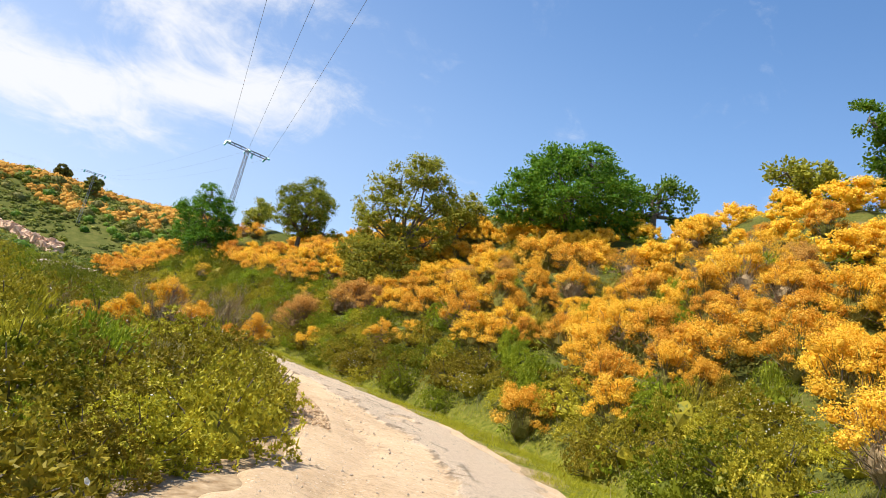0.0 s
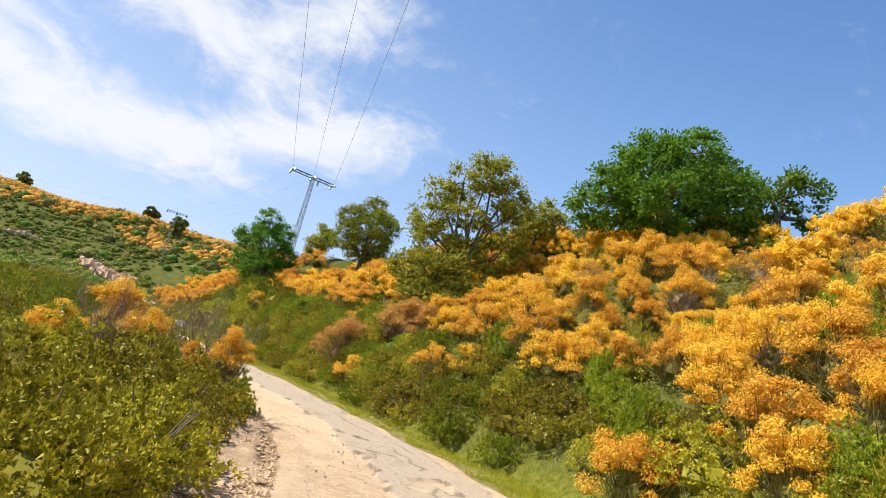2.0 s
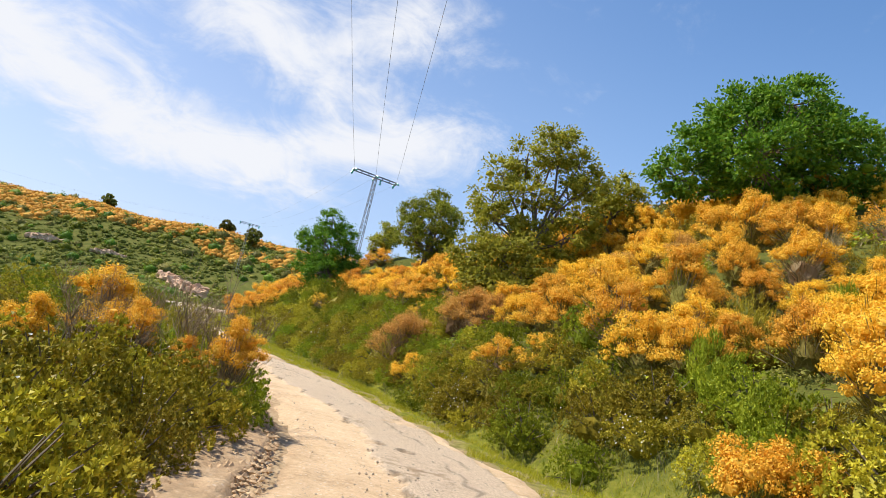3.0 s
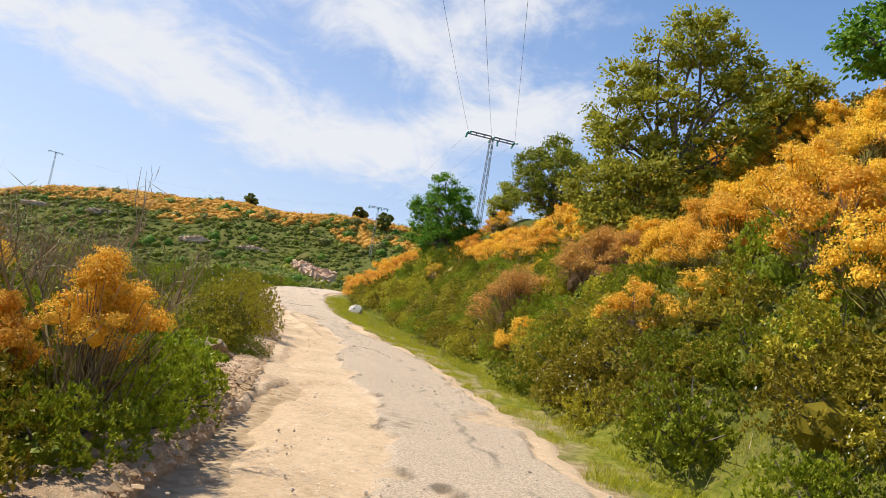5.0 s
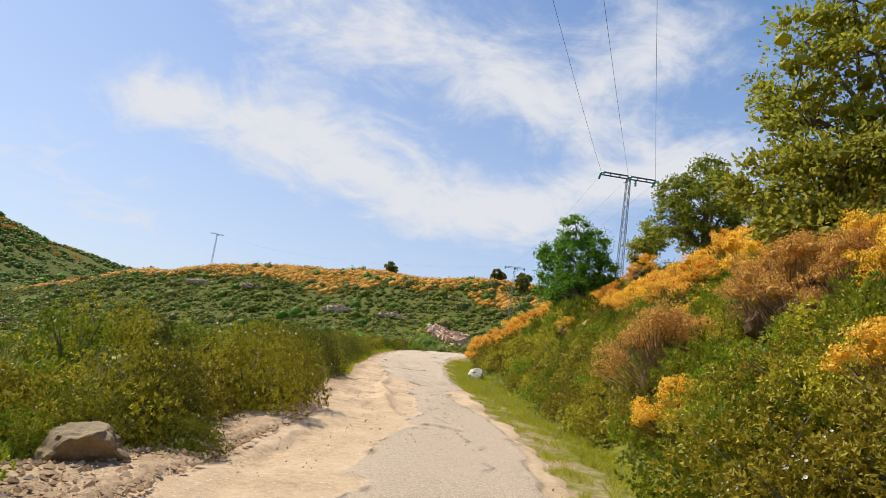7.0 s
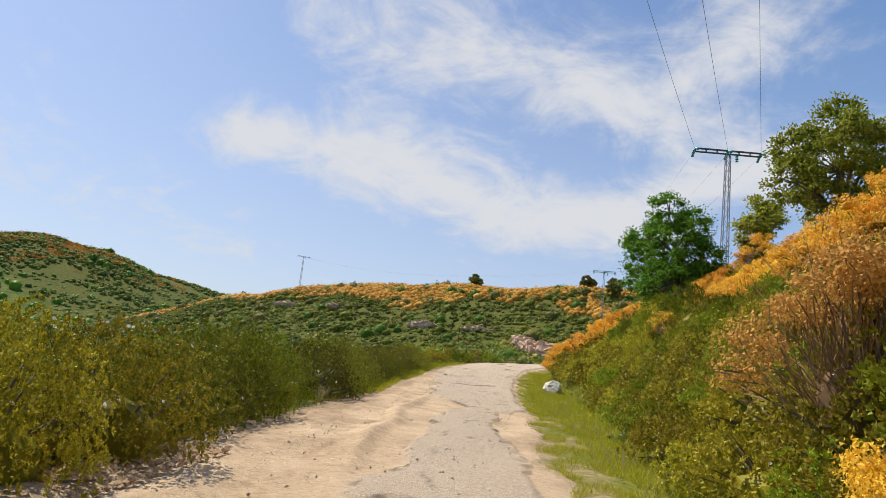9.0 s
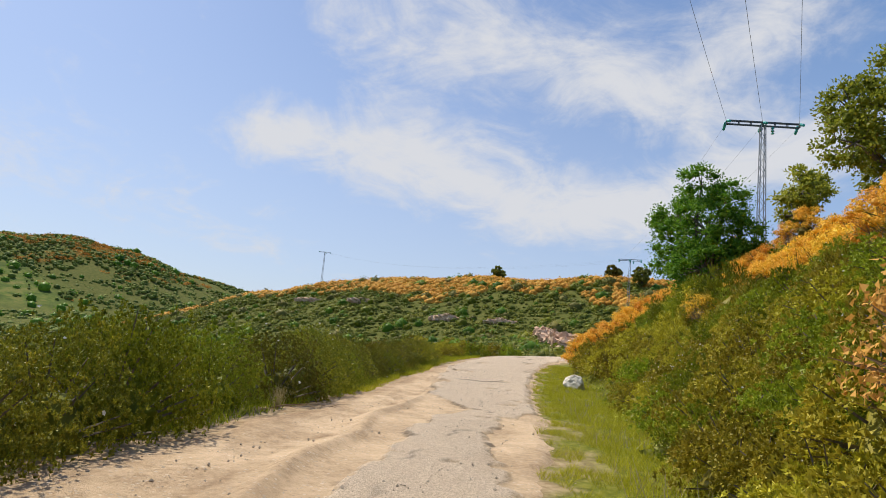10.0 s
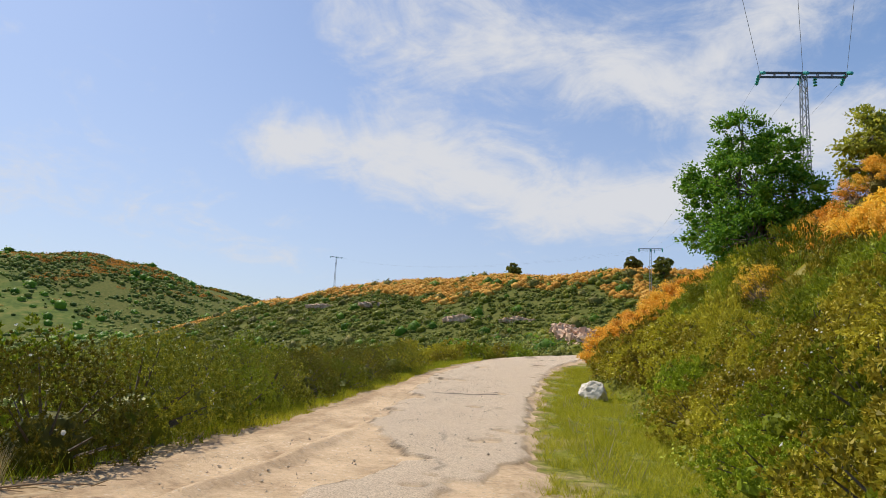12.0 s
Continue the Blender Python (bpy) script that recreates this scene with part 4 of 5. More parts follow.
oak("oak_tree", -24.0, 65.0, [(0, 0, 3.9, 2.2, 2.2), (-1.6, 0, 2.8, 1.6, 1.5), (1.5, 0.2, 3.4, 1.4, 1.6), (-0.4, 0, 6.5, 1.3, 1.2), (-1.7, 0, 5.0, 1.2, 1.0), (1.0, 0, 5.4, 1.2, 1.1), (0.4, -1.0, 1.7, 2.0, 1.5), (2.2, 0, 2.2, 1.1, 1.2), (-2.5, 0, 4.6, 0.7, 0.7)],
    OAK, "dense dark green oak standing beside the track", 17, density=1.8, size=0.12)
blob_tree("oak_tree", -20.6, 69.0, 4.2, 3.0, OLIVE_OAK, "small olive-green oak behind a larger one", 18)
blob_tree("oak_tree", 15.6, 31.6, 3.9, 4.4, OLIVE_OAK, "low spreading olive-green oak among broom", 19, density=0.8, size=0.19)
blob_tree("oak_tree", 19.2, 30.2, 8.2, 5.2, OAK, "tall green oak on the crest of the slope", 20, density=0.9)
blob_tree("round_tree", -125.7, 209, 5.0, 6.0, GREY_GREEN, "round grey-green tree on the far ridge", 22, size=0.5, density=0.5, bare=0.05)
blob_tree("round_tree", -108, 196, 6.5, 6.0, GREY_GREEN, "round grey-green tree on the far ridge", 23, size=0.5, density=0.5, bare=0.05)
blob_tree("round_tree", -171, 206, 5.0, 5.5, GREY_GREEN, "lone round tree on the far ridge", 24, size=0.5, density=0.5, bare=0.05)

# ---- power line ----
lattice_pylon(-28.2, 81.8, 22.2, 15.4, 5.4, (0.735, 0.678), "tall galvanised lattice pylon with a dark cross-arm")
lattice_pylon(-87.5, 157.7, 26.7, 12.0, 4.6, (0.85, 0.52), "distant galvanised lattice pylon on the hillside")
lattice_pylon(-263.0, 191.7, 43.5, 14.0, 5.0, (0.35, 0.93), "thin distant pylon on the ridge")
ARM_A = [(-28.2 + u * 0.735, 81.8 + u * 0.678, 22.2) for u in (-2.7, 0, 2.7)]
ARM_B = [(-87.5 + u * 0.85, 157.7 + u * 0.52, 26.7) for u in (-2.3, 0, 2.3)]
ARM_C = [(-263.0 + u * 0.35, 191.7 + u * 0.93, 43.5) for u in (-2.5, 0, 2.5)]
for k in range(3):
    ax, ay, az = ARM_A[k]
    cable((ax, ay, az), (ax + 0.346 * 125, ay - 0.937 * 125, az + 0.4), 2.2, 0.012)
    cable(ARM_A[k], ARM_B[k], 1.6, 0.006)
    cable(ARM_B[k], ARM_C[k], 4.0, 0.004)

# ---- stones ----
boulder("boulder", -24.0, 54.2, (0.64, 0.46, 0.44), PALE_ROCK, "white weathered stone on the grassy verge", 3)
boulder("boulder", -8.7, 25.1, (0.55, 0.42, 0.33), ROCK, "flat-topped brown boulder half sunk beside the track", 5, 0.3, 30)
for k in range(6):
    outcrop(*(CUT_A + (CUT_B - CUT_A) * (k + 0.5) / 6), 6.4, 2.3, 133 + 8 * math.sin(k * 2.0), "pinkish cut rock face beyond the bend of the track", 70 + k)
boulder("boulder", -14.8, 50.9, (0.24, 0.2, 0.42), ROCK, "small upright grey stone among green broom", 21, 0.1, 20)
outcrop(-126.6, 160.5, 7.0, 1.5, 20, "low reddish rock outcrop on the far slope", 9)
outcrop(-143.6, 158.1, 9.0, 1.8, 25, "low reddish rock outcrop on the far slope", 12)
outcrop(-184.6, 158.3, 8.0, 1.8, 70, "low reddish rock outcrop on the far slope", 10)

outcrop(-211.4, 156.5, 10.0, 1.6, 60, "low reddish rock outcrop on the far slope", 14)

# ---- shrubs ----
BLOOMING = "rounded broom bush covered in orange-yellow blossom"
BROOMS = [plant("broom_bush", broom_meshes(40 + i, 1.0, False, 2.1), BLOOMING, "bush", "flowering broom") for i in range(5)]
UPPER = [plant("broom_bush", broom_meshes(45 + i, 1.0, False, 0.85), BLOOMING, "bush", "flowering broom") for i in range(4)]
ORANGE = [plant("broom_bush", broom_meshes(64 + i, 1.0, False, 1.6, 0.0, BLOOM_ORANGE), "rounded broom bush covered in deep orange blossom", "bush", "flowering broom") for i in range(4)]
SPARSE = [plant("broom_bush", broom_meshes(50 + i, 0.35, False, 1.8), "half-blooming broom bush with green twigs", "bush", "flowering broom") for i in range(2)]
LEGGY = [plant("broom_bush", broom_meshes(55 + i, 0.95, False, 1.9, 1.0), "tall leggy broom bush, blossom over bare grey twigs", "bush", "flowering broom") for i in range(2)]
FADED = [plant("broom_bush", broom_meshes(60 + i, (0.75, 1.0)[i], True, 2.2), "faded brownish broom bush with dry twigs", "bush", "faded broom") for i in range(2)]
WHITE = "olive-green rockrose shrub with white flowers"
ROSES = [plant("rockrose_shrub", shrub_meshes(70 + i, CISTUS, 2500, 0.072, (12, 3, 6)[i], 0), WHITE, "shrub", "rockrose shrubs") for i in range(3)]
FINE = [plant("rockrose_shrub", shrub_meshes(170 + i, CISTUS, 5600, 0.048, (12, 3, 6, 0)[i], 0), WHITE, "shrub", "rockrose shrubs") for i in range(4)]
FINE_GREENS = [plant("green_shrub", shrub_meshes(180 + i, FRESH, 5600, 0.048, 0, 0.5), "fresh green leafy shrub", "shrub", "green shrubs") for i in range(2)]
TALL = [plant("tall_shrub", shrub_meshes(75 + i, (DEEP, FRESH, CISTUS, DEEP)[i], 9500, 0.034, (6, 0, 3, 0)[i], 0, 10), "tall dense dark green shrub beside the track", "shrub", "tall shrubs") for i in range(4)]
GREENS = [plant("green_shrub", shrub_meshes(80 + i, FRESH, 2400, 0.075, 0, 0.4), "fresh green leafy shrub", "shrub", "green shrubs") for i in range(2)]
GREYS = [plant("grey_shrub", shrub_meshes(90 + i, GREY_GREEN, 2200, 0.072, 0, 0.6), "grey-green shrub with fine leaves", "shrub", "grey-green shrubs") for i in range(2)]
FEATHERS = [plant("feathery_shrub", feather_meshes(120 + i, (FRESH, CISTUS, FRESH)[i]), "green broom bush without flowers, feathery upright twigs", "bush", "green broom") for i in range(3)]
taken = []


def foot(s):
    """How far up the bank the leafy shrubs give way to broom."""
    return float(np.interp(s, (0, 12, 20, 30, 38, 46, 60, 90), (5.8, 5.4, 5.6, 6.0, 7.6, 9.0, 9.4, 5.0)))


# measured single bushes
for k, (x, y, w) in enumerate(((-5.7, 33.2, 0.75), (-2.2, 29.1, 0.8), (2.9, 19.6, 1.0), (4.9, 22.4, 1.1), (2.2, 24.8, 0.9), (0.3, 34.1, 1.0), (4.9, 27.9, 1.0), (3.3, 31.7, 1.0), (6.2, 31.3, 1.0),
                               (4.6, 18.2, 1.1), (6.8, 17.4, 1.2), (-17.6, 58.1, 1.1), (-15.2, 57.4, 1.2), (-20.5, 61.7, 1.1), (-35.2, 75.2, 1.6), (-36.0, 72.8, 1.5), (-33.6, 73.4, 1.6), (-34.6, 77.6, 1.7), (-32.4, 76.0, 1.7), (-34.6, 71.2, 1.2), (-1.2, 30.9, 0.9), (0.6, 29.6, 0.9), (-2.6, 33.4, 0.9), (1.6, 31.0, 1.0), (-10.0, 45.2, 1.1), (-8.8, 44.0, 1.1), (-11.0, 47.0, 1.0), (-21.8, 64.6, 1.1), (-19.2, 60.6, 1.0), (-28.4, 61.0, 1.2), (-29.8, 62.6, 1.1), (-26.9, 61.0, 1.1), (-26.0, 60.4, 1.0), (-25.6, 62.2, 1.1), (-27.4, 62.6, 1.2), (-26.2, 63.8, 1.3), (-28.8, 63.2, 1.1), (-30.0, 65.0, 1.1), (-27.8, 64.8, 1.3),
                               (-0.6, 29.4, 1.0), (0.5, 28.6, 1.1), (0.9, 27.0, 1.1), (1.4, 25.6, 1.0), (2.2, 27.6, 1.1), (-0.9, 27.7, 0.7), (4.5, 20.4, 1.1), (5.6, 21.4, 1.1), (4.6, 17.0, 0.9), (6.0, 19.4, 1.1), (7.6, 13.0, 1.1), (8.0, 15.6, 1.1), (6.2, 9.6, 0.9), (7.6, 10.6, 1.1))):
    put(ORANGE[k % 4] if y > 42 else BROOMS[k % 5], x, y, w, 1.12, k * 77)
    taken.append((x, y, w))
for k, (x, y, w) in enumerate(((-4.95, 19.75, 0.68), (-7.6, 19.9, 0.95), (-8.4, 19.3, 0.7), (-6.4, 19.1, 0.75), (-5.5, 19.3, 0.5), (-7.9, 16.2, 0.6))):
    put(LEGGY[k % 2], x, y, w, 1.15, k * 61)
    taken.append((x, y, w * 0.6))
for k, (x, y, w) in enumerate(((-7.0, 35.9, 1.2), (-4.4, 35.6, 1.1), (-5.2, 36.6, 1.0), (-3.3, 34.2, 0.9), (-7.7, 38.9, 0.75), (-6.9, 38.1, 0.65))):
    put(FADED[k % 2], x, y, w * 1.2, 1.1, k * 61)
    taken.append((x, y, w))
FLOWERY = [plant("rockrose_shrub", shrub_meshes(100, CISTUS, 4500, 0.058, 110, 0), "rockrose shrub thick with white flowers", "shrub", "rockrose shrubs")]
for k, (x, y, w) in enumerate(((-2.7, 28.0, 0.9), (-14.0, 46.0, 1.0), (-16.0, 47.8, 0.9), (1.6, 23.2, 0.8), (-16.4, 32.6, 1.0), (6.4, 13.6, 0.9), (-5.6, 8.2, 1.0))):
    put(FLOWERY[0], x, y, w, 1.1, k * 47)
    taken.append((x, y, w))
for k, (st, di, w) in enumerate([(13.0 + 1.05 * i, -3.15 + 0.14 * math.sin(i * 2.1), 0.72 + 0.14 * math.sin(i * 1.3)) for i in range(14)] + [(13.6 + 1.6 * i, -4.2, 1.0) for i in range(9)] + [(29.8, -3.1, 0.8), (31.0, -3.1, 0.9), (32.4, -3.2, 0.8), (34.0, -3.3, 0.9)]):
    x, y = (float(q) for q in at_road(st, di))
    put((FINE_GREENS + FEATHERS[:1] + FINE[:1])[k % 4] if 20.5 < st < 29 else FINE[k % 4], x, y, w * 1.08, 1.22, k * 83)
    taken.append((x, y, w))
for k, (x, y, w) in enumerate(((1.2, 26.3, 0.9), (0.1, 27.8, 0.8), (2.7, 24.0, 0.8), (3.4, 26.2, 0.9), (5.2, 24.6, 0.8), (6.6, 20.2, 0.8), (3.4, 21.4, 0.8), (7.4, 22.4, 0.8), (5.6, 15.4, 0.8), (7.0, 14.4, 0.7))):
    put((FINE_GREENS + FEATHERS)[k % 5], x, y, w, 1.55, k * 71)
    taken.append((x, y, w))
MOUNDS = [plant("rounded_shrub", shrub_meshes(140 + i, (CISTUS, DEEP, FRESH)[i], 19000, 0.024, (14, 4, 0)[i], 0, 26, 0.76), ("rounded olive-green rockrose shrub dotted with white flowers", "rounded olive-green shrub beside the track", "tall fresh green shrub beside the track")[i], "shrub", "rounded shrubs") for i in range(3)]
for k, (kind, x, y, w, h) in enumerate(((0, -11.2, 28.7, 1.15, 1.4), (1, -12.8, 30.0, 0.95, 1.25), (0, -12.2, 30.2, 1.1, 1.45), (1, -13.7, 31.3, 1.1, 1.3), (1, -15.0, 32.4, 1.15, 1.35), (2, -16.1, 33.5, 1.35, 1.5), (2, -17.7, 34.4, 1.4, 1.55), (1, -16.5, 33.2, 0.8, 1.0),
                                           (2, -18.9, 36.1, 1.2, 1.3), (1, -20.0, 38.1, 1.35, 1.25), (1, -21.3, 39.5, 1.35, 1.3), (1, -22.8, 40.8, 1.4, 1.3), (2, -24.0, 42.4, 1.1, 1.25), (1, -25.4, 43.6, 1.35, 1.2), (1, -27.2, 45.6, 1.3, 1.15), (2, -28.6, 47.8, 1.2, 1.1), (1, -30.6, 50.0, 1.35, 1.1), (1, -32.8, 53.2, 1.4, 1.0),
                                           (1, -9.4, 25.5, 0.6, 1.2), (2, -9.3, 24.5, 0.55, 1.2), (1, -9.9, 26.4, 0.85, 1.3), (2, -8.9, 26.3, 0.5, 1.1))):
    if y > 27:
        x, y = x - 0.85, y + 0.65
    put(MOUNDS[kind], x, y, w, h, k * 67)
    taken.append((x, y, w))
for k, (x, y, w) in enumerate(((-5.6, 21.0, 0.85), (-6.4, 21.9, 0.9), (-5.1, 20.3, 0.65), (-4.5, 19.2, 0.6), (-5.9, 20.6, 0.7))):
    put(FINE_GREENS[k % 2], x, y, w, 1.2, k * 53)
    taken.append((x, y, w))
# right bank: leafy shrubs along its foot, broom above
scatter(FINE[1:] + FINE_GREENS, (4, 58), (3.6, 8.0), 120, (0.65, 1.1), 1, keep=lambda s, d, x, y, r: 0.1 < d - float(toe_line(s)) < 1.9, gap=0.38, taken=taken)
scatter(ROSES, (50, 74), (3.6, 8.0), 40, (0.75, 1.15), 101, keep=lambda s, d, x, y, r: 0.5 < d - float(toe_line(s)) < 2.2, gap=0.40, taken=taken)
scatter(FINE_GREENS + FINE[:2], (24, 50), (5.0, 9.5), 45, (0.8, 1.2), 22, keep=lambda s, d, x, y, r: float(toe_line(s)) + 0.9 < d < foot(s) + 0.6, gap=0.42, taken=taken)
scatter(FEATHERS, (38, 68), (5.5, 11.5), 55, (0.7, 1.55), 23, keep=lambda s, d, x, y, r: float(toe_line(s)) + 1.3 < d < foot(s) + 1.5, gap=0.40, taken=taken)
scatter(FEATHERS, (4, 38), (5.0, 12), 26, (0.6, 1.0), 24, keep=lambda s, d, x, y, r: d > float(toe_line(s)) + 1.0, gap=0.42, taken=taken)
scatter(GREENS + ROSES[:2], (3, 72), (4.4, 10.5), 70, (0.8, 1.25), 2, keep=lambda s, d, x, y, r: float(toe_line(s)) + 0.9 < d < foot(s) + 0.6, gap=0.42, taken=taken)
scatter(BROOMS, (4, 42), (5.0, 11.0), 90, (0.6, 1.1), 3, keep=lambda s, d, x, y, r: d > foot(s), gap=0.43, taken=taken)
scatter(UPPER, (-4, 50), (9.5, 16), 125, (0.7, 1.1), 4, gap=0.37, taken=taken)
scatter(ORANGE, (44, 84), (8.0, 16), 28, (0.8, 1.3), 44, gap=0.45, taken=taken)
scatter(SPARSE, (2, 60), (5.0, 13), 26, (0.6, 0.95), 5, keep=lambda s, d, x, y, r: d > foot(s) - 0.8, gap=0.40, taken=taken)
scatter(FADED, (16, 38), (6.5, 13), 9, (0.6, 0.9), 6, keep=lambda s, d, x, y, r: d > foot(s) - 0.4, gap=0.42, taken=taken)
scatter(GREYS, (2, 80), (4.5, 16), 50, (0.5, 0.9), 7, gap=0.42, taken=taken)
# left of the track
scatter(FINE, (11.5, 20), (-5.0, -3.3), 16, (0.9, 1.25), 91, gap=0.40, taken=taken, tall=(1.1, 1.3))
edge = lambda s: float(np.interp(s, (0, 12, 14, 19, 22, 36, 38, 90), (-3.0, -3.0, -3.1, -3.3, -3.6, -3.5, -3.7, -3.5)))
scatter(TALL, (34, 43), (-9.0, -6.0), 5, (1.2, 1.7), 18, gap=0.44, taken=taken, tall=(1.15, 1.5))
scatter(TALL, (43, 66), (-9.0, -5.6), 10, (1.4, 2.0), 19, gap=0.5, taken=taken, tall=(0.95, 1.25))
scatter(TALL, (40, 66), (-12, -7.0), 18, (1.3, 1.9), 118, gap=0.48, taken=taken, tall=(0.75, 1.05))
scatter(FEATHERS, (6, 34), (-13, -5.2), 34, (0.8, 1.3), 25, gap=0.40, taken=taken)
scatter(TALL, (8, 36), (-11, -5.5), 22, (1.2, 1.7), 19, gap=0.36, taken=taken)
scatter(FINE + FINE_GREENS[:1], (3, 21), (-6.0, -2.9), 30, (0.6, 1.2), 88, keep=lambda s, d, x, y, r: d < edge(s), gap=0.46, taken=taken)
scatter(FINE + FINE_GREENS, (19.5, 37), (-5.5, -3.4), 30, (0.6, 0.95), 87, keep=lambda s, d, x, y, r: d < edge(s) and (abs(s - 28.3) > 0.8 or d < -3.8), gap=0.38, taken=taken)
scatter(FINE, (1, 23), (-9.0, -3.0), 40, (0.7, 1.2), 92, keep=lambda s, d, x, y, r: d < edge(s), gap=0.42, taken=taken)
scatter(ROSES, (22, 78), (-7.5, -2.9), 32, (0.7, 1.1), 8, keep=lambda s, d, x, y, r: d < edge(s) and not 35 < s < 66, gap=0.44, taken=taken)
scatter(GREENS + ROSES, (64, 86), (-9, -3.2), 26, (0.8, 1.3), 11, gap=0.42, taken=taken)
scatter(GREENS, (20, 75), (-13, -4.5), 34, (0.8, 1.3), 9, keep=lambda s, d, x, y, r: not 35 < s < 66 or d < -9, gap=0.45, taken=taken)
scatter(GREYS, (14, 80), (-15, -5.5), 42, (0.8, 1.4), 10, keep=lambda s, d, x, y, r: not 35 < s < 66 or d < -9, gap=0.45, taken=taken)


def bare_bush(x, y, height, seed):
    """A tall bush of thin leafless twigs."""
    r = np.random.RandomState(seed)
    t = thing("bare_bush", "tall leafless bush of thin grey-brown twigs", "bush", "bare bushes")
    t.location = (x, y, float(ground(x, y)) - 0.1)
    stems, rad = [], []
    for i in range(16):
        a, lean = r.uniform(0, 2 * np.pi), r.uniform(0.1, 0.75)
        h = height * r.uniform(0.6, 1.0)
        tip = np.array((math.cos(a) * lean * h, math.sin(a) * lean * h, h))
        mid = tip * (0.35, 0.35, 0.5) + r.normal(0, 0.05, 3)
        stems.append([(0, 0, 0), mid, tip]), rad.append((0.022, 0.013, 0.004))
        for j in range(7):
            f = r.uniform(0.35, 0.9)
            p = mid + (tip - mid) * f
            q = p + r.normal(0, 0.16, 3) * height / 2 + (0, 0, 0.22 * height)
            stems.append([p, (p + q) / 2 + r.normal(0, 0.03, 3), q]), rad.append((0.008, 0.005, 0.002))
    v, f = tubes(stems, rad, 3)
    part("wood", mesh_np("wood", v, f, TWIG_DRY), t)
    k = 900
    i = r.randint(0, len(stems), k)
    tips = np.array([stems[j][2] for j in i])
    mids = np.array([stems[j][1] for j in i])
    p = mids + (tips - mids) * r.uniform(0, 1, (k, 1)) + r.normal(0, 0.07, (k, 3))
    gv, gf = blades(p, (tips - mids) + r.normal(0, 0.25, (k, 3)), r.uniform(0.2, 0.4, k), 0.007, r)
    tagged(part("greenery", mesh_np("greenery", gv, gf, TWIG_DRY), t), kind="stuff")


for k, (x, y, h) in enumerate(((-5.7, 20.1, 2.1), (-7.7, 20.2, 1.9), (-6.6, 19.0, 1.6), (-9.6, 18.6, 1.5))):
    bare_bush(x, y, h, 300 + k)


def tuft(seed, height, blades_in):
    """A tussock of tall dry grass."""
    r = np.random.RandomState(seed)
    k = blades_in
    a, lean = r.uniform(0, 2 * np.pi, k), r.uniform(0.05, 0.55, k)
    h = height * r.uniform(0.55, 1.0, k)
    tip = np.stack([np.cos(a) * lean * h, np.sin(a) * lean * h, h], 1)
    root = r.normal(0, 0.07, (k, 3)) * (1, 1, 0)
    side = unit(np.stack([-np.sin(a), np.cos(a), 0 * a], 1)) * 0.008
    v = np.stack([root - side, root + side, root + tip], 1).reshape(-1, 3)
    return mesh_np("blades", v, np.arange(3 * k).reshape(-1, 3), DRY_GRASS)


def fallen_branch(x, y, length, turn, seed):
    r = np.random.RandomState(seed)
    t = thing("fallen_branch", "dry fallen branch lying on the grassy edge", "branch", "fallen branches")
    t.matrix_basis = pose(x, y, float(ground(x, y)) + 0.05, 0, 0, turn)
    main = [(0, 0, 0), (length * 0.3, 0.06, 0.10), (length * 0.65, -0.05, 0.16), (length, 0.08, 0.10)]
    v, f = tubes([main], [(0.014, 0.012, 0.009, 0.004)], 6)
    part("stem", mesh_np("stem", v, f, TWIG_DRY, True), t)
    for i in range(3):
        p = np.array(main[1]) + (np.array(main[3]) - main[1]) * r.uniform(0, 0.9)
        q = p + (r.uniform(0.1, 0.5), r.uniform(-0.4, 0.4), r.uniform(-0.1, 0.25))
        v, f = tubes([[p, (p + q) / 2 + r.normal(0, 0.03, 3), q]], [(0.009, 0.006, 0.002)], 4)
        part("twig", mesh_np("twig", v, f, TWIG_DRY), t)


for k, (st, di, ln, tn) in enumerate(((44.6, -2.9, 1.5, 75), (41.8, -3.3, 0.8, 100))):
    bx, by = at_road(st, di)
    fallen_branch(float(bx), float(by), ln, tn, 600 + k)

TUFTS = [tagged(new("grass_tussock", tuft(400 + i, 1.0, 150)), "tussock of tall straw-coloured grass", "grass", "dry grass tussocks") for i in range(3)]
for k, (x, y, w) in enumerate(((8.0, 23.6, 1.5), (8.8, 23.0, 1.6), (6.6, 24.0, 1.3), (2.4, 26.2, 1.2), (9.4, 22.4, 1.4), (-3.6, 11.5, 1.1), (-4.2, 12.4, 1.2), (-4.8, 13.4, 1.2), (-6.5, 16.0, 1.2), (-5.4, 14.6, 1.0), (-10.5, 26.2, 1.2), (-11.5, 25.0, 1.3), (-19.3, 38.0, 0.6), (5.6, 28.4, 1.2), (11.0, 26.0, 1.3), (-0.4, 31.6, 1.0))):
    put(TUFTS[k % 3], x, y, w, 1.0, k * 50)


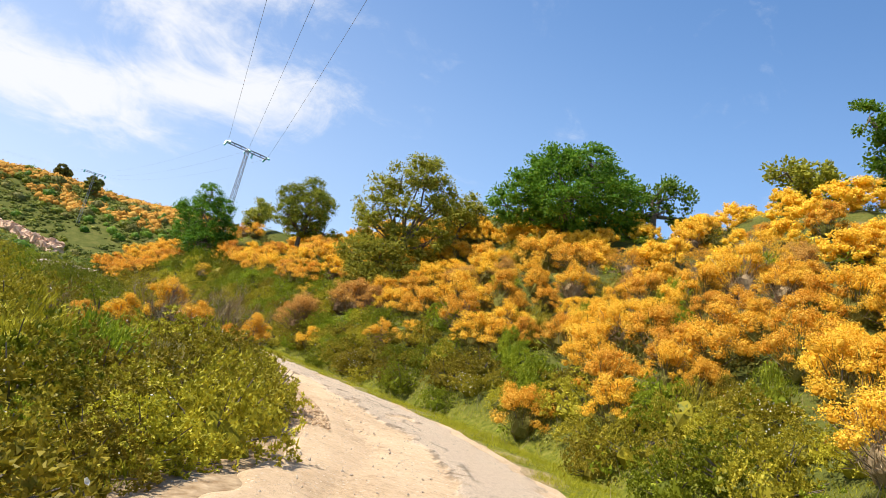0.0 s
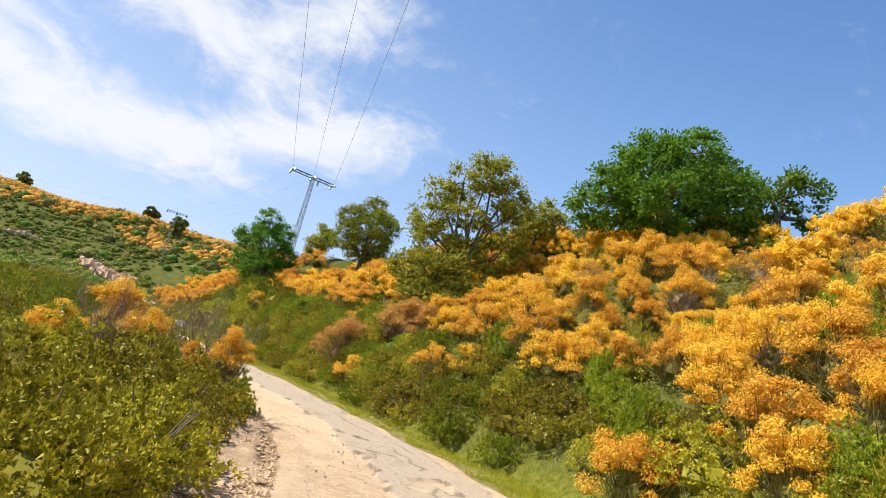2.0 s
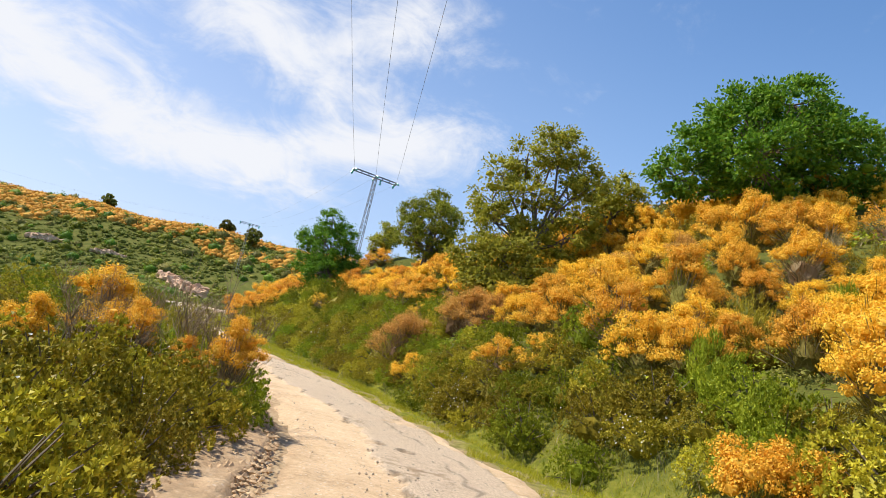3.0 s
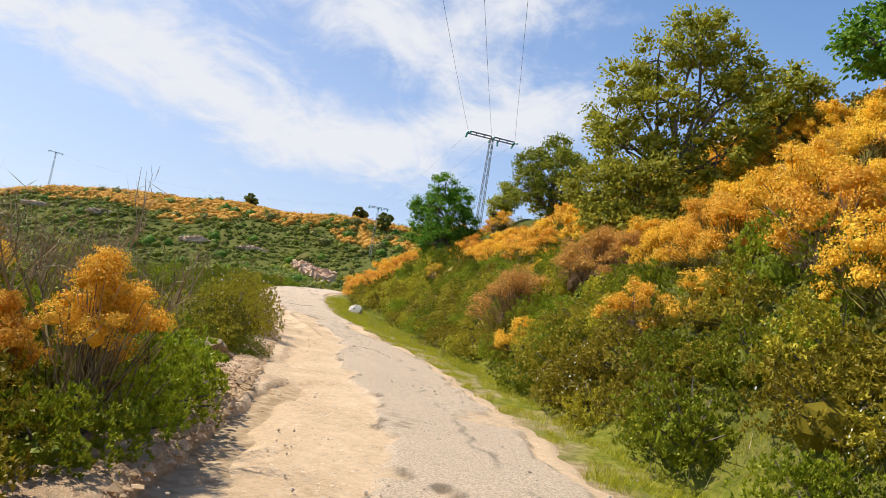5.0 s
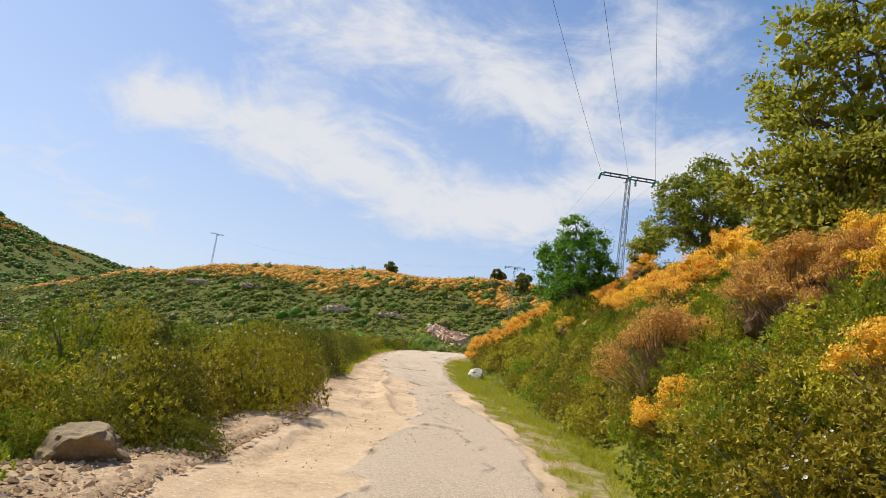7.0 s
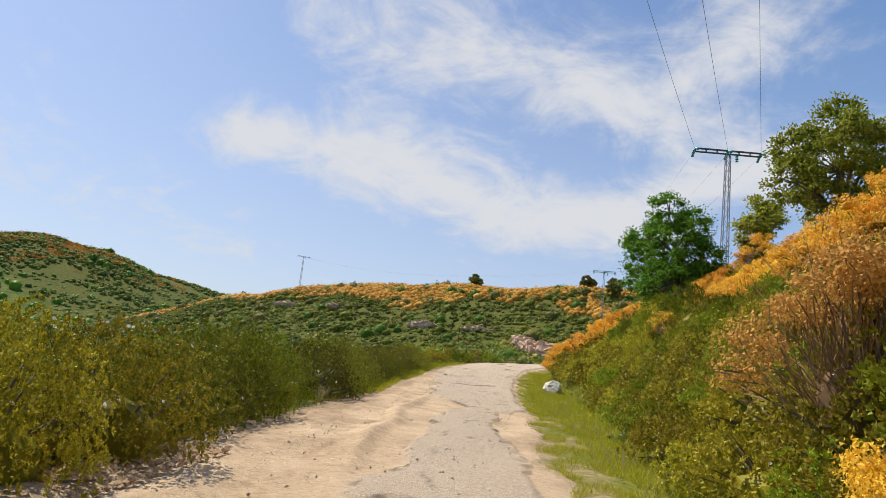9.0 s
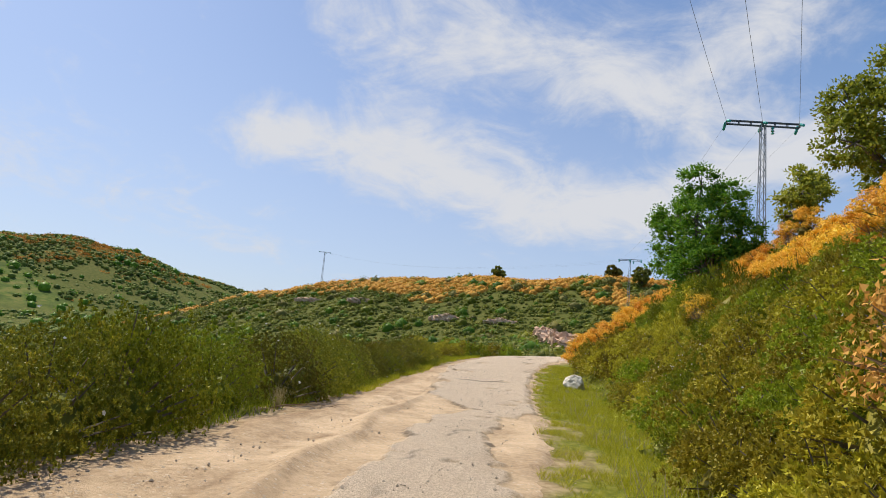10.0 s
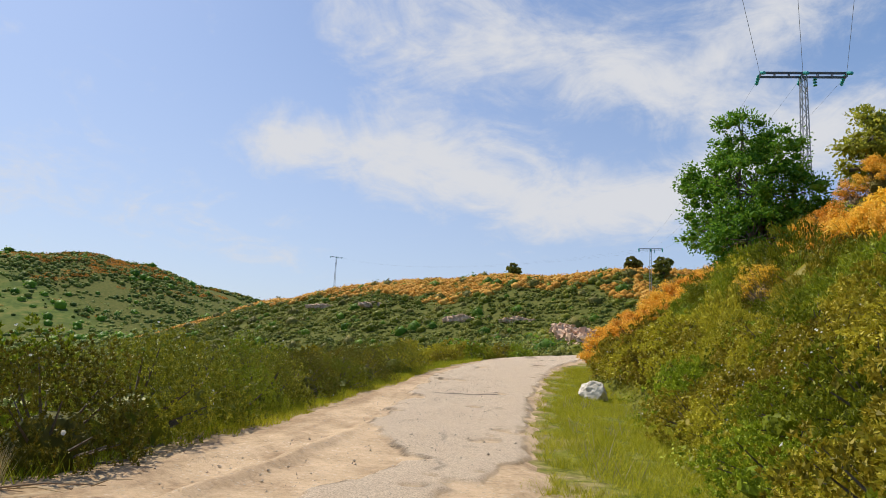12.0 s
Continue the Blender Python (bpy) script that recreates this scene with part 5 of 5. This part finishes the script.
def gravel():
    """Loose stones over the track and its edges."""
    r = np.random.RandomState(77)
    k = 9500
    s, d = r.uniform(4, 72, k), np.clip(r.normal(0, 1.5, k), -3.3, 3.0)
    s[:2200], d[:2200] = r.uniform(14, 37, 2200), r.uniform(-3.3, -1.7, 2200)
    x, y = at_road(s, d)
    size = 0.006 + 0.022 * r.uniform(0, 1, k) ** 5
    size = np.where((d < -1.8) & (s < 36), size * 1.7, size)
    v = np.array([(1, 0, 0), (-1, 0, 0), (0, 1, 0), (0, -1, 0), (0, 0, 0.8), (0, 0, -0.8)])
    f = np.array([(0, 2, 4), (2, 1, 4), (1, 3, 4), (3, 0, 4), (2, 0, 5), (1, 2, 5), (3, 1, 5), (0, 3, 5)])
    z = np.where(np.abs(d) < 2.2, road_height(s) + 0.035 + 0.04 * asphalt_mask(s, d, x, y), ground(x, y))
    w = v[None] * size[:, None, None] * r.uniform(0.6, 1.3, (k, 6, 1)) + np.stack([x, y, z], 1)[:, None]
    faces = (f[None] + (np.arange(k) * 6)[:, None, None]).reshape(-1, 3)
    tagged(new("gravel", mesh_np("gravel", w.reshape(-1, 3), faces, PEBBLE)), "loose small stones on the sandy track", "gravel", kind="stuff")


def clods():
    """Crumbled lumps of soil on the washed-out bank beside the track."""
    r = np.random.RandomState(78)
    k = 7000
    s, d = r.uniform(13, 37, k), -1.75 - 1.5 * r.uniform(0, 1, k) ** 1.3
    x, y = at_road(s, d)
    size = 0.012 + 0.045 * r.uniform(0, 1, k) ** 4
    v = np.array([(1, 0, 0), (-1, 0, 0), (0, 1, 0), (0, -1, 0), (0, 0, 0.7), (0, 0, -0.7)])
    f = np.array([(0, 2, 4), (2, 1, 4), (1, 3, 4), (3, 0, 4), (2, 0, 5), (1, 2, 5), (3, 1, 5), (0, 3, 5)])
    z = np.maximum(np.where(d > -2.6, road_height(s) + 0.08, -9), ground(x, y)) + 0.01
    w = v[None] * size[:, None, None] * r.uniform(0.6, 1.4, (k, 6, 1)) + np.stack([x, y, z], 1)[:, None]
    faces = (f[None] + (np.arange(k) * 6)[:, None, None]).reshape(-1, 3)
    tagged(new("soil_clods", mesh_np("soil_clods", w.reshape(-1, 3), faces, CLOD)), "crumbled brown soil on the washed-out bank", "soil", kind="stuff")


gravel()
clods()
for o in TUFTS:
    bpy.data.objects.remove(o)
for o in BROOMS + ORANGE + UPPER + SPARSE + LEGGY + FADED + FLOWERY + FINE + FINE_GREENS + MOUNDS + ROSES + TALL + GREENS + GREYS + FEATHERS:
    for c in list(o.children):
        bpy.data.objects.remove(c)
    bpy.data.objects.remove(o)


# ---- scrub beyond, too much to count ----
def scrub(name, mat, label, spots, size, leaf, per, seed, rise=0.8, mound=0.0):
    """Leafy clumps over the land, joined; mound: share of the size taken by each clump's dense heart."""
    r = np.random.RandomState(seed)
    x, y, w = spots
    z = ground(x, y)
    n = len(x)
    v = unit(r.normal(size=(n, per, 3)))
    v[..., 2] = np.abs(v[..., 2])
    lump = 1 + 0.25 * np.sin(v[..., :1] * 5 + r.uniform(0, 6, (n, 1, 1))) * np.cos(v[..., 1:2] * 4 + r.uniform(0, 6, (n, 1, 1)))
    root = np.stack([x, y, z], 1)
    p = root[:, None] + v * lump * (w[:, None, None] * size) * (1, 1, rise) * r.uniform(0.5, 1.0, (n, per, 1))
    p = p.reshape(-1, 3)
    big = np.repeat(w, per) * leaf
    pieces = [petals(p, big * r.uniform(0.45, 0.8, len(p)), r, v.reshape(-1, 3) + (0, 0, 0.3))]
    if mound:
        pieces.append(hearts(root + np.stack([0 * w, 0 * w, 0.1 * w * size], 1), (w * size * mound)[:, None] * (1, 1, rise), r))
    bv, bf = joined(*pieces)
    tagged(new(name, mesh_np(name, bv, bf, mat, bool(mound))), label, "scrub", kind="stuff")


def spots(count, xr, yr, seed, keep):
    r = np.random.RandomState(seed)
    x, y = r.uniform(*xr, count), r.uniform(*yr, count)
    ok = keep(x, y, r)
    return x[ok], y[ok], (0.5 + 1.1 * r.uniform(0, 1, count) ** 2)[ok]


def ridge_front(x, y):
    ax, ay = x + 60.0, y - 225.0
    return ax * 0.182 - ay * 0.983


def off_road(x, y, near):
    s, d = along(x, y)
    return (np.abs(d) > near) | (s > 88)


def far_green(x, y, r):
    s, d = along(x, y)
    return ((d < -14) | (s > 90) | (d > 60)) & (x < 40) & (np.hypot(x + 10, y - 30) < 330)


def beyond(lo, hi, seed, cut):
    """Spots on the far slope, lo to hi metres from the bend of the track, in loose patches."""
    def keep(x, y, r):
        far = np.hypot(x + 14, y - 39)
        return far_green(x, y, r) & (far > lo) & (far < hi) & (ridge_front(x, y) > -14) & (wave(x, y, 38, seed) + 0.5 * wave(x, y, 11, seed + 1) > cut)
    return keep


scrub("near_scrub", FAR_GREEN, "green scrub below the track", spots(26000, (-110, 30), (0, 130), 1, beyond(0, 90, 51, -0.5)), 0.9, 0.20, 24, 101, 0.7, 0.5)
scrub("near_scrub", FAR_OLIVE, "olive scrub below the track", spots(20000, (-110, 30), (0, 130), 14, beyond(0, 90, 53, -0.1)), 0.8, 0.20, 24, 114, 0.7, 0.5)
scrub("far_scrub", FAR_GREEN, "green scrub over the far hillside", spots(30000, (-330, 30), (30, 250), 15, beyond(85, 330, 51, -0.9)), 1.15, 0.42, 18, 115, 0.55, 0.55)
scrub("far_scrub", FAR_OLIVE, "olive scrub over the far hillside", spots(20000, (-330, 30), (30, 250), 2, beyond(85, 330, 55, -0.2)), 1.15, 0.40, 18, 102, 0.55, 0.55)
scrub("far_shrubs", GREY_GREEN, "taller grey-green shrubs dotted over the far hillside", spots(700, (-330, 30), (30, 250), 12, far_green), 1.9, 0.36, 120, 112, 0.95, 0.75)
scrub("far_shrubs", FRESH, "fresh green shrubs dotted over the far hillside", spots(1500, (-250, 30), (20, 230), 16, far_green), 1.5, 0.24, 110, 116, 0.95, 0.75)
scrub("far_shrubs", OAK, "dark green shrubs dotted over the far hillside", spots(700, (-250, 30), (20, 230), 17, far_green), 1.7, 0.28, 110, 117, 1.0, 0.75)
scrub("far_broom", FAR_BLOOM, "orange-yellow broom in bloom along the ridges", spots(52000, (-330, 20), (60, 250), 3, lambda x, y, r: far_green(x, y, r) & (ridge_front(x, y) < 31 + 14 * wave(x, y, 50, 52) + 7 * wave(x, y, 9, 56)) & (ridge_front(x, y) > -16)), 1.3, 0.36, 18, 103, 0.9, 0.75)


def bank_spots(lo, hi, share, size):
    def keep(x, y, r):
        s, d = along(x, y)
        return (d > lo) & (d < hi) & (s < 88) & (r.uniform(size=x.size) < share)
    return keep




def crest_broom(count, seed):
    """Broom in bloom along the crest of the bank, joined: whole bushes, each with its puffs."""
    r = np.random.RandomState(seed)
    shapes = []
    for i in range(3):
        me = broom_meshes(160 + i, 1.0, False, 0.4)[2]
        v, f = np.empty(len(me.vertices) * 3, np.float32), np.empty(len(me.loops), np.int32)
        me.vertices.foreach_get("co", v), me.loops.foreach_get("vertex_index", f)
        shapes.append((v.reshape(-1, 3), f.reshape(-1, 3)))
    x, y = at_road(r.uniform(-8, 66, count), r.uniform(11.5, 23, count))
    z, pieces = ground(x, y), []
    for k in range(count):
        v, f = shapes[k % 3]
        a, w = r.uniform(0, 2 * np.pi), r.uniform(0.75, 1.15)
        c, n = np.cos(a) * w, np.sin(a) * w
        pieces.append((v @ np.array(((c, n, 0), (-n, c, 0), (0, 0, w))) + (x[k], y[k], z[k] - 0.1), f))
    bv, bf = joined(*pieces)
    tagged(new("hill_broom", mesh_np("hill_broom", bv, bf, BLOOM)), "orange-yellow broom in bloom on the upper slope", "scrub", kind="stuff")


crest_broom(240, 104)
scrub("undergrowth", FRESH, "green undergrowth between the bushes", spots(9000, (-45, 40), (-10, 90), 5, bank_spots(4.3, 22, 0.32, 1)), 0.5, 0.07, 110, 105)
scrub("undergrowth", GREY_GREEN, "dull green undergrowth between the bushes", spots(9000, (-45, 40), (-10, 90), 6, bank_spots(4.3, 22, 0.32, 1)), 0.45, 0.07, 110, 106)
scrub("undergrowth", CISTUS, "olive undergrowth beside the track", spots(9000, (-60, 10), (-2, 90), 7, bank_spots(-20, -4.4, 0.28, 1)), 0.5, 0.07, 110, 107)
scrub("hill_scrub", FAR_GREEN, "scrub on the distant hill", spots(34000, (-1100, -330), (-200, 480), 8, lambda x, y, r: (meadow_mask(x, y) < r.uniform(0.2, 1.15, x.size)) & (wave(x, y, 90, 72) > -0.7)), 2.8, 0.7, 10, 108, 0.8, 0.6)
scrub("hill_shrubs", OAK, "dark trees dotted over the distant hill", spots(1100, (-1000, -400), (-100, 420), 13, lambda x, y, r: wave(x, y, 150, 77) > -0.3), 3.9, 0.9, 40, 113, 1.0, 0.75)
scrub("hill_scrub", FAR_BLOOM, "orange-yellow broom on the distant hill", spots(20000, (-900, -470), (50, 400), 9, lambda x, y, r: 1.5 * np.exp(-((x + 640) / 50) ** 2 - ((y - 205) / 60) ** 2) + 0.55 * wave(x, y, 60, 71) + 0.3 * wave(x, y, 17, 78) > 0.62), 2.3, 0.75, 18, 109, 0.6)


# ---- grass ----
def grass(name, mat, label, s_range, d_range, count, height, width, lean, seed, keep=None):
    r = np.random.RandomState(seed)
    s, d = r.uniform(*s_range, count), r.uniform(*d_range, count)
    x, y = at_road(s, d)
    if keep is not None:
        ok = keep(s, d, x, y)
        x, y = x[ok], y[ok]
    p = np.stack([x, y, ground(x, y) - 0.02], 1)
    v, f = grass_blades(p, r.uniform(*height, len(p)), r.uniform(0.6, 1.3, len(p)) * width, lean, r)
    tagged(new(name, mesh_np(name, v, f, mat)), label, "grass", kind="stuff")


grass("verge_grass", GRASS, "short yellow-green grass on the verge", (6, 74), (2.25, 6.2), 270000, (0.05, 0.17), 0.010, 0.7, 201,
      lambda s, d, x, y: (d + 0.35 * wave(x, y, 1.8, 61) > 2.55) & (d < toe_line(s) + 1.3) & (wave(x, y, 1.5, 64) + 0.6 * wave(x, y, 0.5, 65) > -0.9 + 1.1 * np.exp(-((d - 2.9) / 0.35) ** 2)))
grass("verge_grass", GRASS, "short yellow-green grass along the track's edge", (50, 78), (-4.4, -2.3), 40000, (0.06, 0.2), 0.014, 0.6, 204,
      lambda s, d, x, y: -d + 0.3 * wave(x, y, 1.8, 66) > 2.5)
grass("bank_grass", FRESH, "grass between shrubs beside the track", (2, 80), (-7, -2.7), 60000, (0.08, 0.3), 0.018, 0.5, 202,
      lambda s, d, x, y: (-d + 0.5 * wave(x, y, 1.7, 62) > 3.1 - 0.5 * smooth(s, 36, 44)))
grass("dry_grass", DRY_GRASS, "dry straw-coloured grass on the bank", (2, 70), (-5, 14), 30000, (0.15, 0.5), 0.014, 0.5, 203,
      lambda s, d, x, y: (np.abs(d) > 3.2) & (wave(x, y, 4, 63) > 0.2))
